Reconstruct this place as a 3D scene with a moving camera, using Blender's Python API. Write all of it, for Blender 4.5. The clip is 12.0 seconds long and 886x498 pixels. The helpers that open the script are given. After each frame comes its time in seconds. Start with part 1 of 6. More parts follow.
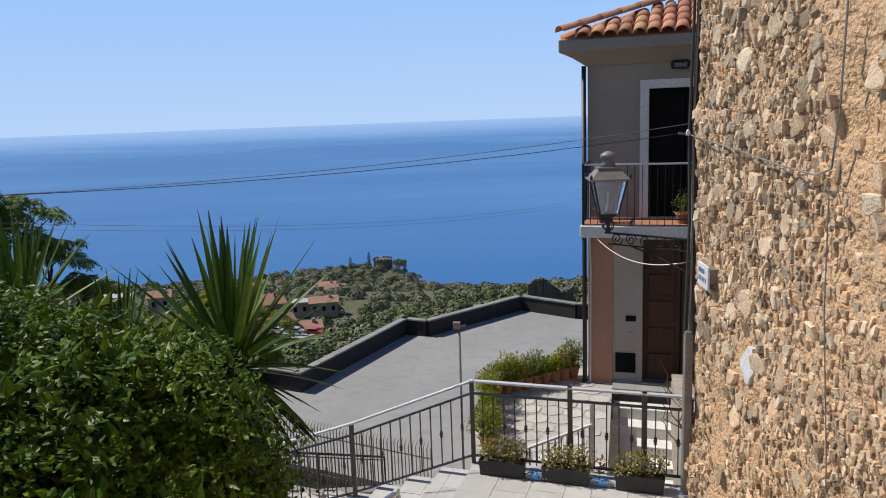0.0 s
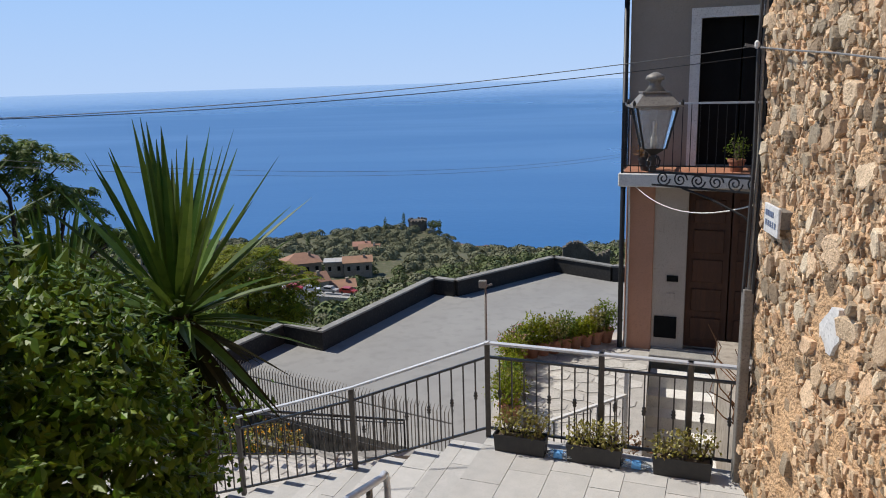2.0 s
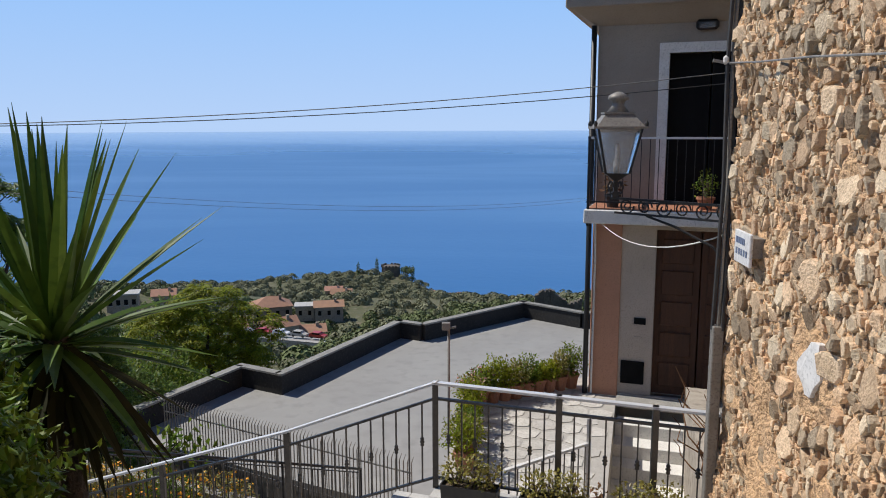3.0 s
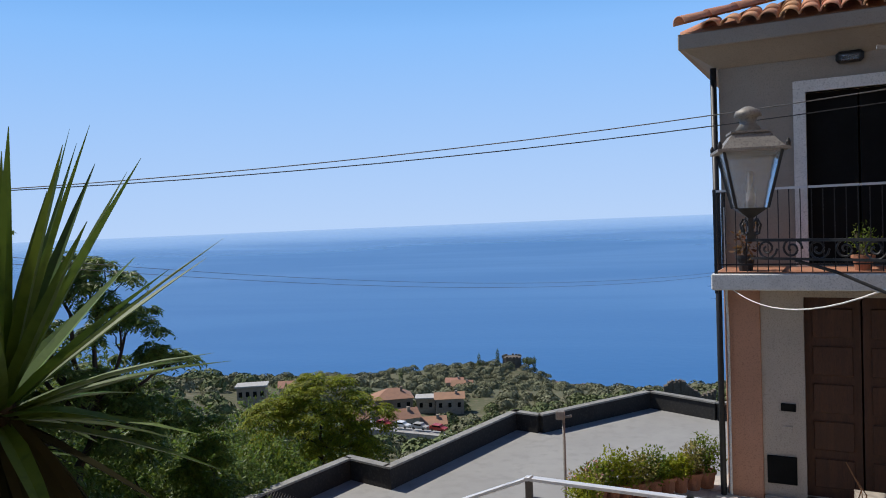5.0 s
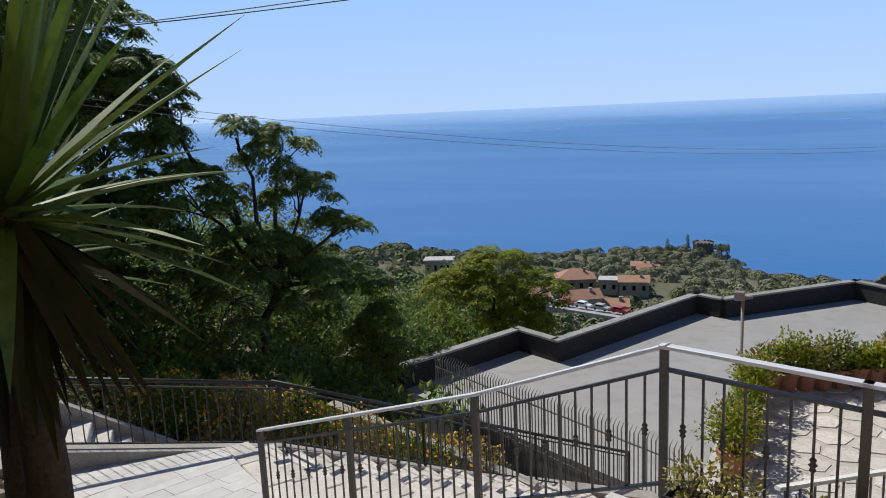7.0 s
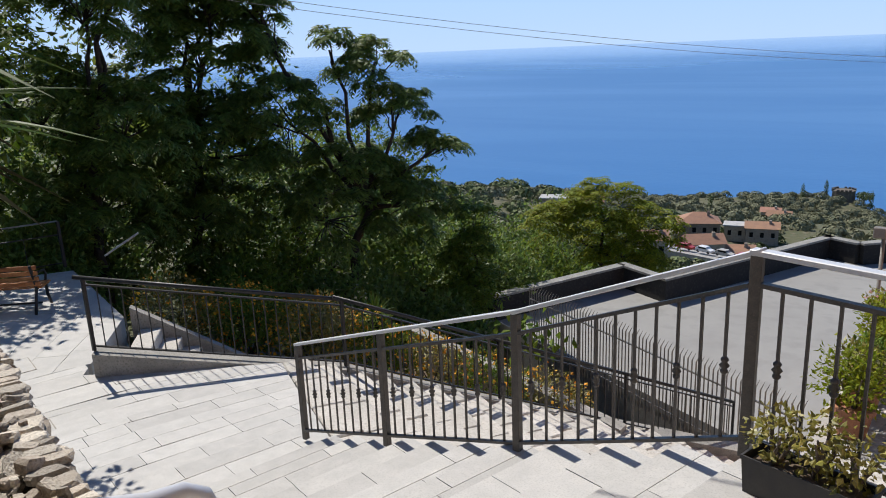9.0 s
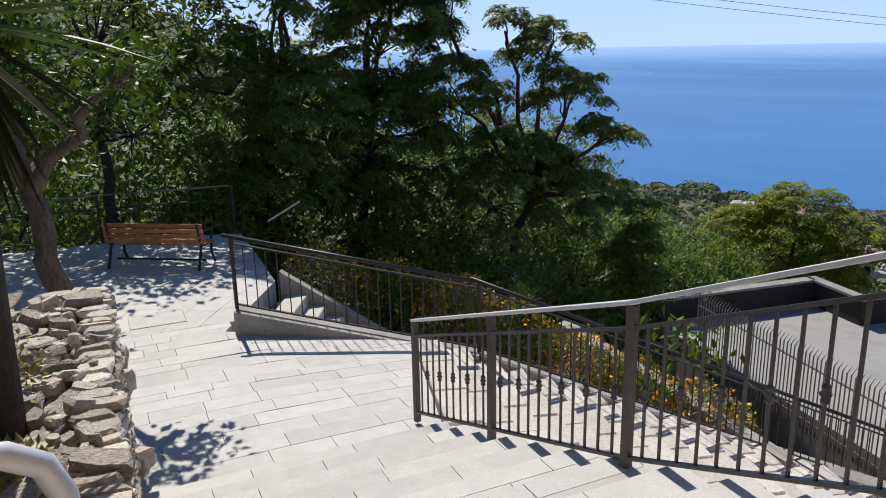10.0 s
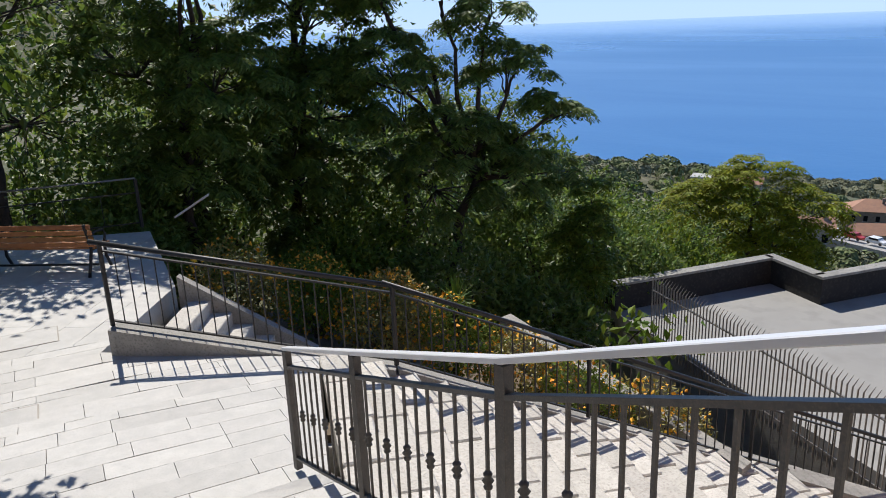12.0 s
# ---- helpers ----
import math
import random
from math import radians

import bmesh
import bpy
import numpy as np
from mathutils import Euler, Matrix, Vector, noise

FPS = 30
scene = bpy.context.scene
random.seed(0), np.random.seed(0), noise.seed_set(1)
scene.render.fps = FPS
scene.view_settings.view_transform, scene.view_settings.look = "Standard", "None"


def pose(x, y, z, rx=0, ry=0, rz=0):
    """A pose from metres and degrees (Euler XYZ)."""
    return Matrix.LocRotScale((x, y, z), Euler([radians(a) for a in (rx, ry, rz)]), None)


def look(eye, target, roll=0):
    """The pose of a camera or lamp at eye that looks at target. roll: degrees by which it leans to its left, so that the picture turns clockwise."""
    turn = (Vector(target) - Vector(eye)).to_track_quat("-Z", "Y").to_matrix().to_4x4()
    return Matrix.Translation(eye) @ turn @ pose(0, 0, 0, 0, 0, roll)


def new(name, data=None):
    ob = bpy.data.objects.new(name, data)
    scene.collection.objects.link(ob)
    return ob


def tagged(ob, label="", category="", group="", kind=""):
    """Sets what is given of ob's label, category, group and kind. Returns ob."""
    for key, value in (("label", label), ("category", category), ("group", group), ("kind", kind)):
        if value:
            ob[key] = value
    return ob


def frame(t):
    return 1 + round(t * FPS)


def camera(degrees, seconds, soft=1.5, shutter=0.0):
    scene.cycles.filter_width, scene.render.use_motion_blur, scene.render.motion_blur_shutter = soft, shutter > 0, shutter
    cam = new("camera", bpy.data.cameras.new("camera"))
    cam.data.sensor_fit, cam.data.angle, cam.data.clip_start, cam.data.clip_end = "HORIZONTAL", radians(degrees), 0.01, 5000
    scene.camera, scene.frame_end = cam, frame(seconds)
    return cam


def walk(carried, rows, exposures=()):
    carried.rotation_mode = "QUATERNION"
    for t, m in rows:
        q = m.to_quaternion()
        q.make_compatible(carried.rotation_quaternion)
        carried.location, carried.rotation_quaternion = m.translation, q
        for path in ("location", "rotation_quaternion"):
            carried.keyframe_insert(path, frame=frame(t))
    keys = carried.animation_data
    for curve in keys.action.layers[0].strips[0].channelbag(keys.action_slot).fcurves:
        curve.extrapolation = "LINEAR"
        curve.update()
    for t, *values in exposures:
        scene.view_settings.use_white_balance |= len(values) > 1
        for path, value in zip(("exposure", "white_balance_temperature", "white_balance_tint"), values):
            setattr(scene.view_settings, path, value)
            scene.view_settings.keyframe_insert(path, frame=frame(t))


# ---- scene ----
cam = camera(60.7, 12.0, soft=1.0)
PATH = [
    (0, (0.513, 0.893, 1.389), (0.388, 2.859, 1.042), -2.1),
    (0.5, (0.528, 1.163, 1.3), (0.453, 3.131, 0.95), -2.8),
    (1, (0.612, 1.57, 1.155), (0.492, 3.531, 0.785), -3.1),
    (1.5, (0.603, 1.879, 1.009), (0.486, 3.832, 0.593), -0.8),
    (2, (0.657, 2.156, 0.928), (0.438, 4.095, 0.486), -1.7),
    (2.5, (0.777, 2.419, 0.783), (0.466, 4.349, 0.364), -2.5),
    (3, (0.849, 2.773, 0.627), (0.699, 4.742, 0.305), -0.2),
    (3.2, (0.873, 2.881, 0.629), (0.865, 4.865, 0.37), 0.9),
    (4.8, (0.965, 3.895, 0.208), (0.651, 5.868, 0.124), -1.5),
    (5, (0.992, 3.978, 0.203), (0.532, 5.923, 0.126), -2.3),
    (5.5, (1.071, 4.228, 0.149), (0.442, 6.119, -0.023), -1.0),
    (6, (1.096, 4.441, -0.003), (0.392, 6.289, -0.299), -1.5),
    (6.5, (1.132, 4.577, -0.066), (0.347, 6.383, -0.419), -3.0),
    (7, (1.192, 4.869, -0.212), (0.276, 6.608, -0.581), -2.6),
    (7.5, (1.152, 5.177, -0.41), (0.19, 6.873, -0.852), -1.9),
    (7.7, (1.156, 5.25, -0.408), (0.158, 6.917, -0.882), -1.6),
    (9.3, (1.107, 6.326, -0.93), (-0.139, 7.803, -1.445), -2.9),
    (9.5, (1.152, 6.464, -0.986), (-0.172, 7.874, -1.495), -3.0),
    (10, (1.047, 6.839, -1.144), (-0.449, 8.06, -1.663), -1.2),
    (10.5, (0.945, 7.153, -1.225), (-0.604, 8.298, -1.762), -2.0),
    (10.8, (0.889, 7.391, -1.245), (-0.702, 8.479, -1.78), -3.4),
    (11, (0.855, 7.53, -1.264), (-0.763, 8.583, -1.789), -2.9),
    (11.4, (0.73, 7.881, -1.323), (-0.773, 9.085, -1.864), -1.5),
    (11.5, (0.665, 7.97, -1.313), (-0.795, 9.219, -1.87), -1.9),
    (12, (0.464, 8.243, -1.299), (-0.965, 9.52, -1.872), -2.3),
]
walk(cam, [(t, look(eye, target, roll)) for t, eye, target, roll in PATH], [(0, 0.0), (5.5, 0.0), (7.5, 0.1), (9.5, 0.2), (12, 0.32)])

# ---- light ----
SUN_TO = Vector((-0.956, 0.292, 1.29)).normalized()
world = bpy.data.worlds.new("sky")
scene.world = world
world.use_nodes = True
wn = world.node_tree.nodes
sky = wn.new("ShaderNodeTexSky")
sky.sky_type = "NISHITA"
sky.sun_disc = False
sky.sun_elevation = math.asin(SUN_TO.z)
sky.sun_rotation = math.atan2(SUN_TO.x, SUN_TO.y)
sky.altitude = 120
sky.air_density = 1.0
sky.dust_density = 0.2
sky.ozone_density = 3.0
wn["Background"].inputs[1].default_value = 0.11
# pale sea haze low over the horizon, clear blue above
wtc, wsep, wmr = wn.new("ShaderNodeTexCoord"), wn.new("ShaderNodeSeparateXYZ"), wn.new("ShaderNodeMapRange")
wtint, whaze = wn.new("ShaderNodeMix"), wn.new("ShaderNodeMix")
wl_ = world.node_tree.links
wl_.new(wtc.outputs["Generated"], wsep.inputs[0])
wl_.new(wsep.outputs[2], wmr.inputs[0])
wmr.inputs[1].default_value, wmr.inputs[2].default_value = 0.24, 0.55
wmr.inputs[3].default_value, wmr.inputs[4].default_value = 1.0, 0.0
wlow, wmr2 = wn.new("ShaderNodeMix"), wn.new("ShaderNodeMapRange")
wlow.data_type = "RGBA"
wl_.new(wsep.outputs[2], wmr2.inputs[0])
wmr2.inputs[1].default_value, wmr2.inputs[2].default_value = 0.0, 0.27
wl_.new(wmr2.outputs[0], wlow.inputs[0])
wlow.inputs[6].default_value = (4.3, 5.9, 8.6, 1)
wlow.inputs[7].default_value = (2.0, 4.5, 8.8, 1)
wl_.new(wlow.outputs[2], whaze.inputs[7])
wtint.data_type = whaze.data_type = "RGBA"
wtint.blend_type = "MULTIPLY"
wtint.inputs[0].default_value = 1.0
wtint.inputs[7].default_value = (0.38, 0.49, 0.68, 1)
wl_.new(sky.outputs[0], wtint.inputs[6])
wl_.new(wmr.outputs[0], whaze.inputs[0])
wl_.new(wtint.outputs[2], whaze.inputs[6])
wl_.new(whaze.outputs[2], wn["Background"].inputs[0])
sun = new("sun", bpy.data.lights.new("sun", "SUN"))
sun.data.energy = 4.7
sun.data.angle = radians(0.53)
sun.data.color = (1.0, 0.95, 0.87)
sun.matrix_basis = look((0, 0, 30), Vector((0, 0, 30)) - SUN_TO)


# ---- materials ----
def mat(name, a, b, scale=8.0, rough=0.8, bump=0.3, metal=0.0, c=None, fine=60.0, spec=0.4, rnd=0.0, stretch=(1, 1, 1), dist=0.01, island=False, stone=False):
    """Two tones mixed by broad noise, a third by fine grain, with relief."""
    m = bpy.data.materials.new(name)
    m.use_nodes = True
    n, l = m.node_tree.nodes, m.node_tree.links
    p = n["Principled BSDF"]
    p.inputs["Roughness"].default_value = rough
    p.inputs["Metallic"].default_value = metal
    p.inputs["Specular IOR Level"].default_value = spec
    tc = n.new("ShaderNodeTexCoord")
    mp = n.new("ShaderNodeMapping")
    mp.inputs["Scale"].default_value = stretch
    l.new(tc.outputs["Object"], mp.inputs[0])
    n1 = n.new("ShaderNodeTexNoise")
    n1.inputs["Scale"].default_value = scale
    n1.inputs["Detail"].default_value = 6
    n1.inputs["Roughness"].default_value = 0.65
    n2 = n.new("ShaderNodeTexNoise")
    n2.inputs["Scale"].default_value = fine
    n2.inputs["Detail"].default_value = 4
    for q in (n1, n2):
        l.new(mp.outputs[0], q.inputs["Vector"])
    ramp = n.new("ShaderNodeMapRange")
    ramp.inputs[1].default_value, ramp.inputs[2].default_value = 0.35, 0.65
    l.new(n1.outputs[0], ramp.inputs[0])
    mix = n.new("ShaderNodeMix")
    mix.data_type = "RGBA"
    mix.inputs[6].default_value, mix.inputs[7].default_value = (*a, 1), (*b, 1)
    l.new(ramp.outputs[0], mix.inputs[0])
    out = mix.outputs[2]
    r2 = n.new("ShaderNodeMapRange")
    r2.inputs[1].default_value, r2.inputs[2].default_value = 0.5, 0.72
    l.new(n2.outputs[0], r2.inputs[0])
    mix2 = n.new("ShaderNodeMix")
    mix2.data_type = "RGBA"
    l.new(r2.outputs[0], mix2.inputs[0])
    l.new(out, mix2.inputs[6])
    mix2.inputs[7].default_value = (*(c or [0.72 * v for v in b]), 1)
    out = mix2.outputs[2]
    if rnd:
        src = n.new("ShaderNodeNewGeometry").outputs["Random Per Island"] if island else n.new("ShaderNodeObjectInfo").outputs["Random"]
        hs = n.new("ShaderNodeHueSaturation")
        v = n.new("ShaderNodeMapRange")
        v.inputs[3].default_value, v.inputs[4].default_value = 1 - rnd, 1 + rnd
        l.new(src, v.inputs[0])
        l.new(v.outputs[0], hs.inputs["Value"])
        h = n.new("ShaderNodeMapRange")
        hw = rnd * (0.02 if stone else 0.05)
        h.inputs[3].default_value, h.inputs[4].default_value = 0.5 - hw, 0.5 + hw
        mul = n.new("ShaderNodeMath")
        mul.operation = "FRACT"
        m7 = n.new("ShaderNodeMath")
        m7.operation = "MULTIPLY"
        m7.inputs[1].default_value = 7.3
        l.new(src, m7.inputs[0])
        l.new(m7.outputs[0], mul.inputs[0])
        l.new(mul.outputs[0], h.inputs[0])
        l.new(h.outputs[0], hs.inputs["Hue"])
        l.new(out, hs.inputs["Color"])
        sv = n.new("ShaderNodeMapRange")
        sv.inputs[3].default_value, sv.inputs[4].default_value = 1.1 if stone else 1.0, 0.8 if stone else 1.0
        l.new(mul.outputs[0], sv.inputs[0])
        l.new(sv.outputs[0], hs.inputs["Saturation"])
        out = hs.outputs[0]
    l.new(out, p.inputs["Base Color"])
    if bump:
        add = n.new("ShaderNodeMath")
        add.operation = "ADD"
        l.new(n1.outputs[0], add.inputs[0])
        l.new(n2.outputs[0], add.inputs[1])
        bp = n.new("ShaderNodeBump")
        bp.inputs["Strength"].default_value = bump
        bp.inputs["Distance"].default_value = dist
        l.new(add.outputs[0], bp.inputs["Height"])
        l.new(bp.outputs[0], p.inputs["Normal"])
    return m


def leafmat(name, a, b, rough=0.45, rnd=0.45, trans=0.35, spec=0.5):
    """Leaf: two greens by clump noise, random tone by leaf, light passing through."""
    m = mat(name, a, b, 1.2, rough, 0, spec=spec, rnd=rnd, island=True, fine=14, c=[0.8 * v for v in a])
    n, l = m.node_tree.nodes, m.node_tree.links
    p = n["Principled BSDF"]
    tr = n.new("ShaderNodeBsdfTranslucent")
    col = p.inputs["Base Color"].links[0].from_socket
    hs = n.new("ShaderNodeHueSaturation")
    hs.inputs["Hue"].default_value = 0.485
    hs.inputs["Value"].default_value = 1.3
    l.new(col, hs.inputs["Color"])
    l.new(hs.outputs[0], tr.inputs[0])
    ms = n.new("ShaderNodeMixShader")
    ms.inputs[0].default_value = trans
    l.new(p.outputs[0], ms.inputs[1])
    l.new(tr.outputs[0], ms.inputs[2])
    l.new(ms.outputs[0], n["Material Output"].inputs[0])
    return m


M_PAVE = mat("pale_granite_paving", (0.50, 0.485, 0.46), (0.43, 0.42, 0.40), 5, 0.75, 0.15, fine=90, rnd=0.09, c=(0.37, 0.36, 0.345), dist=0.004)
M_JOINT = mat("paving_joint", (0.30, 0.29, 0.28), (0.38, 0.37, 0.35), 12, 0.95, 0.2)
M_TERRBED = mat("pale_terrace_mortar", (0.46, 0.43, 0.39), (0.38, 0.355, 0.32), 8, 0.95, 0.3, fine=50, c=(0.32, 0.30, 0.27))
M_OLDSTEP = mat("worn_stone_step", (0.56, 0.53, 0.485), (0.46, 0.435, 0.395), 3.5, 0.9, 0.6, fine=30, rnd=0.12, c=(0.38, 0.35, 0.31), dist=0.02)
M_CONC = mat("weathered_concrete", (0.36, 0.34, 0.31), (0.26, 0.25, 0.23), 3, 0.9, 0.35, fine=40, c=(0.19, 0.18, 0.16))
# parapet render darkened to near black: shade along the parapet put into its colour
M_DARKCONC = mat("shade_dark_parapet_render", (0.028, 0.027, 0.026), (0.02, 0.02, 0.02), 1.5, 0.95, 0.3, fine=12, c=(0.045, 0.042, 0.038))
M_COPING = mat("parapet_coping", (0.30, 0.29, 0.265), (0.20, 0.195, 0.18), 2, 0.9, 0.2, fine=25, rnd=0.1)
M_ROOFFELT = mat("grey_roof_felt", (0.30, 0.295, 0.28), (0.255, 0.25, 0.24), 0.3, 0.92, 0.05, fine=2, c=(0.24, 0.235, 0.225))
M_IRON = mat("grey_brown_painted_iron", (0.095, 0.086, 0.078), (0.065, 0.06, 0.056), 20, 0.5, 0.1, metal=0.3, fine=120, c=(0.12, 0.10, 0.085))
M_STEEL = mat("brushed_steel_handrail", (0.64, 0.64, 0.65), (0.59, 0.59, 0.60), 5, 0.38, 0.03, metal=0.25, fine=150, c=(0.60, 0.60, 0.61))
M_BLACKIRON = mat("black_wrought_iron", (0.022, 0.022, 0.024), (0.035, 0.033, 0.032), 20, 0.45, 0.1, metal=0.3, fine=120)
M_MORTAR = mat("ochre_lime_mortar", (0.68, 0.43, 0.235), (0.58, 0.385, 0.23), 1.6, 0.95, 0.9, fine=34, c=(0.32, 0.195, 0.105), dist=0.06)
M_RUBBLE = mat("rubble_stone", (0.62, 0.47, 0.31), (0.45, 0.33, 0.21), 14, 0.9, 0.9, fine=70, rnd=0.48, c=(0.32, 0.23, 0.145), dist=0.012, stone=True)
M_RUBBLE_I = mat("small_rubble_stone", (0.62, 0.445, 0.275), (0.47, 0.325, 0.195), 14, 0.9, 0.9, fine=70, rnd=0.55, c=(0.33, 0.225, 0.135), dist=0.012, island=True, stone=True)
M_GREYROCK = mat("grey_schist_rock", (0.50, 0.44, 0.36), (0.36, 0.31, 0.25), 1.5, 0.85, 0.9, fine=7, rnd=0.38, c=(0.25, 0.21, 0.17), dist=0.03, stone=True)
M_GREYROCK_I = mat("small_schist_rock", (0.50, 0.44, 0.36), (0.36, 0.31, 0.25), 12, 0.85, 0.9, fine=60, rnd=0.42, c=(0.25, 0.21, 0.17), dist=0.012, stone=True, island=True)
M_SOIL = mat("dry_soil", (0.12, 0.09, 0.06), (0.17, 0.13, 0.09), 4, 1, 0.6, fine=30)
M_BEIGE = mat("beige_house_render", (0.34, 0.295, 0.245), (0.29, 0.25, 0.21), 1.2, 0.95, 0.2, fine=60, c=(0.26, 0.225, 0.19))
M_PINK = mat("salmon_house_render", (0.50, 0.27, 0.18), (0.44, 0.235, 0.155), 1.5, 0.95, 0.2, fine=60)
M_CREAM = mat("cream_house_render", (0.50, 0.43, 0.36), (0.44, 0.38, 0.32), 1.5, 0.95, 0.2, fine=60)
M_WHITE = mat("white_painted_stone", (0.74, 0.72, 0.68), (0.64, 0.62, 0.58), 5, 0.75, 0.1, fine=50)
M_TILE = mat("terracotta_roof_tile", (0.56, 0.27, 0.15), (0.46, 0.21, 0.115), 5, 0.85, 0.3, fine=40, rnd=0.28, c=(0.33, 0.20, 0.13))
M_TILE_I = mat("distant_roof_tile", (0.36, 0.19, 0.125), (0.28, 0.155, 0.11), 0.7, 0.85, 0.2, fine=3, rnd=0.2, c=(0.36, 0.2, 0.12))
M_TERRA = mat("terracotta_pot", (0.42, 0.19, 0.11), (0.34, 0.15, 0.085), 9, 0.85, 0.2, fine=60)
M_WOODDOOR = mat("dark_stained_door_wood", (0.10, 0.042, 0.022), (0.065, 0.028, 0.016), 2, 0.55, 0.2, fine=30, stretch=(6, 6, 0.5))
M_BENCH = mat("varnished_bench_slat", (0.50, 0.22, 0.075), (0.36, 0.145, 0.05), 2, 0.45, 0.15, fine=40, stretch=(0.6, 6, 6), rnd=0.12)
# near-black: shade of unlit rooms put into colour; also used for black covers
M_DARK = mat("interior_shade_and_black", (0.007, 0.007, 0.007), (0.011, 0.011, 0.011), 3, 0.8, 0, spec=0.1)
M_PLASTIC = mat("black_plastic_planter", (0.03, 0.03, 0.032), (0.045, 0.043, 0.04), 12, 0.55, 0.1, fine=80)
M_BARK = mat("grey_brown_bark", (0.17, 0.13, 0.10), (0.10, 0.078, 0.06), 6, 0.95, 0.9, fine=30, stretch=(1, 1, 0.3), dist=0.03)
M_DARKBARK = mat("dark_bark", (0.065, 0.05, 0.04), (0.04, 0.032, 0.026), 6, 0.95, 0.8, fine=30, dist=0.02)
M_CABLE = mat("grey_cable", (0.24, 0.235, 0.23), (0.17, 0.165, 0.16), 9, 0.7, 0)
M_DARKCABLE = mat("dark_cable", (0.035, 0.035, 0.038), (0.05, 0.05, 0.05), 9, 0.7, 0)
M_PIPE = mat("grey_metal_pipe", (0.27, 0.25, 0.225), (0.2, 0.185, 0.165), 7, 0.6, 0.1, metal=0.3)
M_SIGN = mat("white_marble_sign", (0.72, 0.71, 0.69), (0.62, 0.61, 0.6), 8, 0.5, 0.05)
M_INK = mat("blue_grey_lettering", (0.16, 0.20, 0.30), (0.13, 0.16, 0.24), 8, 0.6, 0)
M_LEAF_BUSH = leafmat("glossy_hedge_leaf", (0.05, 0.10, 0.005), (0.105, 0.16, 0.008), rough=0.45, trans=0.10, spec=0.2)
M_LEAF_TREE = leafmat("tree_leaflet", (0.10, 0.16, 0.030), (0.145, 0.205, 0.038), rough=0.5, rnd=0.4, trans=0.38, spec=0.3)
M_LEAF_LIGHT = leafmat("light_green_leaf", (0.095, 0.155, 0.018), (0.135, 0.185, 0.02), rough=0.55, spec=0.2)
M_LEAF_YEL = leafmat("yellow_green_leaf", (0.16, 0.20, 0.012), (0.23, 0.25, 0.016), rough=0.55, spec=0.15)
M_LEAF_FAR = mat("olive_grove_leaf", (0.15, 0.155, 0.085), (0.20, 0.20, 0.115), 0.05, 0.8, 0, rnd=0.3, island=True, fine=0.6, c=(0.11, 0.12, 0.06))
M_LEAF_FARG = mat("green_woodland_leaf", (0.10, 0.13, 0.045), (0.14, 0.165, 0.06), 0.05, 0.8, 0, rnd=0.3, island=True, fine=0.6, c=(0.075, 0.095, 0.032))
M_YUCCA = leafmat("yucca_blade", (0.052, 0.105, 0.018), (0.085, 0.145, 0.022), rough=0.5, rnd=0.3, trans=0.10, spec=0.2)
# withered leaf tone, with the shade below the crown put into the colour
M_DEADBLADE_SHADE = leafmat("withered_shade_dark_yucca_blade", (0.035, 0.037, 0.014), (0.024, 0.023, 0.010), rough=0.8, rnd=0.3, trans=0.03, spec=0.1)
M_SUCC = leafmat("succulent_leaf", (0.19, 0.175, 0.03), (0.26, 0.22, 0.042), rough=0.45, rnd=0.35, trans=0.15)
M_DRYLEAF = leafmat("dry_reddish_leaf", (0.17, 0.085, 0.03), (0.21, 0.12, 0.04), rough=0.7)
M_FLOWER = mat("yellow_orange_petal", (0.80, 0.42, 0.02), (0.72, 0.30, 0.02), 3, 0.7, 0, rnd=0.3, island=True)
M_PINKFL = mat("pink_petal", (0.62, 0.20, 0.22), (0.55, 0.30, 0.28), 3, 0.7, 0, rnd=0.3, island=True)
M_LAND = mat("dry_hillside", (0.11, 0.105, 0.055), (0.07, 0.08, 0.035), 0.035, 0.95, 0.5, fine=0.4, c=(0.15, 0.13, 0.085), dist=1.0)
M_FARWALL = mat("distant_house_wall", (0.42, 0.35, 0.28), (0.35, 0.29, 0.235), 0.3, 0.9, 0.1, fine=2, rnd=0.2)
M_FARGREY = mat("distant_grey_roof", (0.42, 0.41, 0.39), (0.34, 0.33, 0.32), 0.3, 0.9, 0.1, fine=2, rnd=0.1)
M_TOWER = mat("tower_stone", (0.17, 0.14, 0.11), (0.12, 0.10, 0.08), 0.4, 0.95, 0.4, fine=3)
M_CARRED = mat("red_car_paint", (0.40, 0.04, 0.03), (0.36, 0.035, 0.03), 1, 0.3, 0)
M_CARWHITE = mat("white_car_paint", (0.7, 0.7, 0.7), (0.65, 0.65, 0.66), 1, 0.3, 0)


def simple(name, col, rough, metal=0.0, trans=0.0, ior=1.45):
    m = bpy.data.materials.new(name)
    m.use_nodes = True
    p = m.node_tree.nodes["Principled BSDF"]
    p.inputs["Base Color"].default_value = (*col, 1)
    p.inputs["Roughness"].default_value = rough
    p.inputs["Metallic"].default_value = metal
    p.inputs["Transmission Weight"].default_value = trans
    p.inputs["IOR"].default_value = ior
    return m


M_GLASS = simple("frosted_lamp_glass", (0.86, 0.88, 0.9), 0.22, trans=0.9)
M_BOTTLE = simple("clear_bottle_plastic", (0.80, 0.90, 0.97), 0.1, trans=0.85, ior=1.33)
M_LABEL = simple("blue_bottle_label", (0.12, 0.35, 0.68), 0.5)

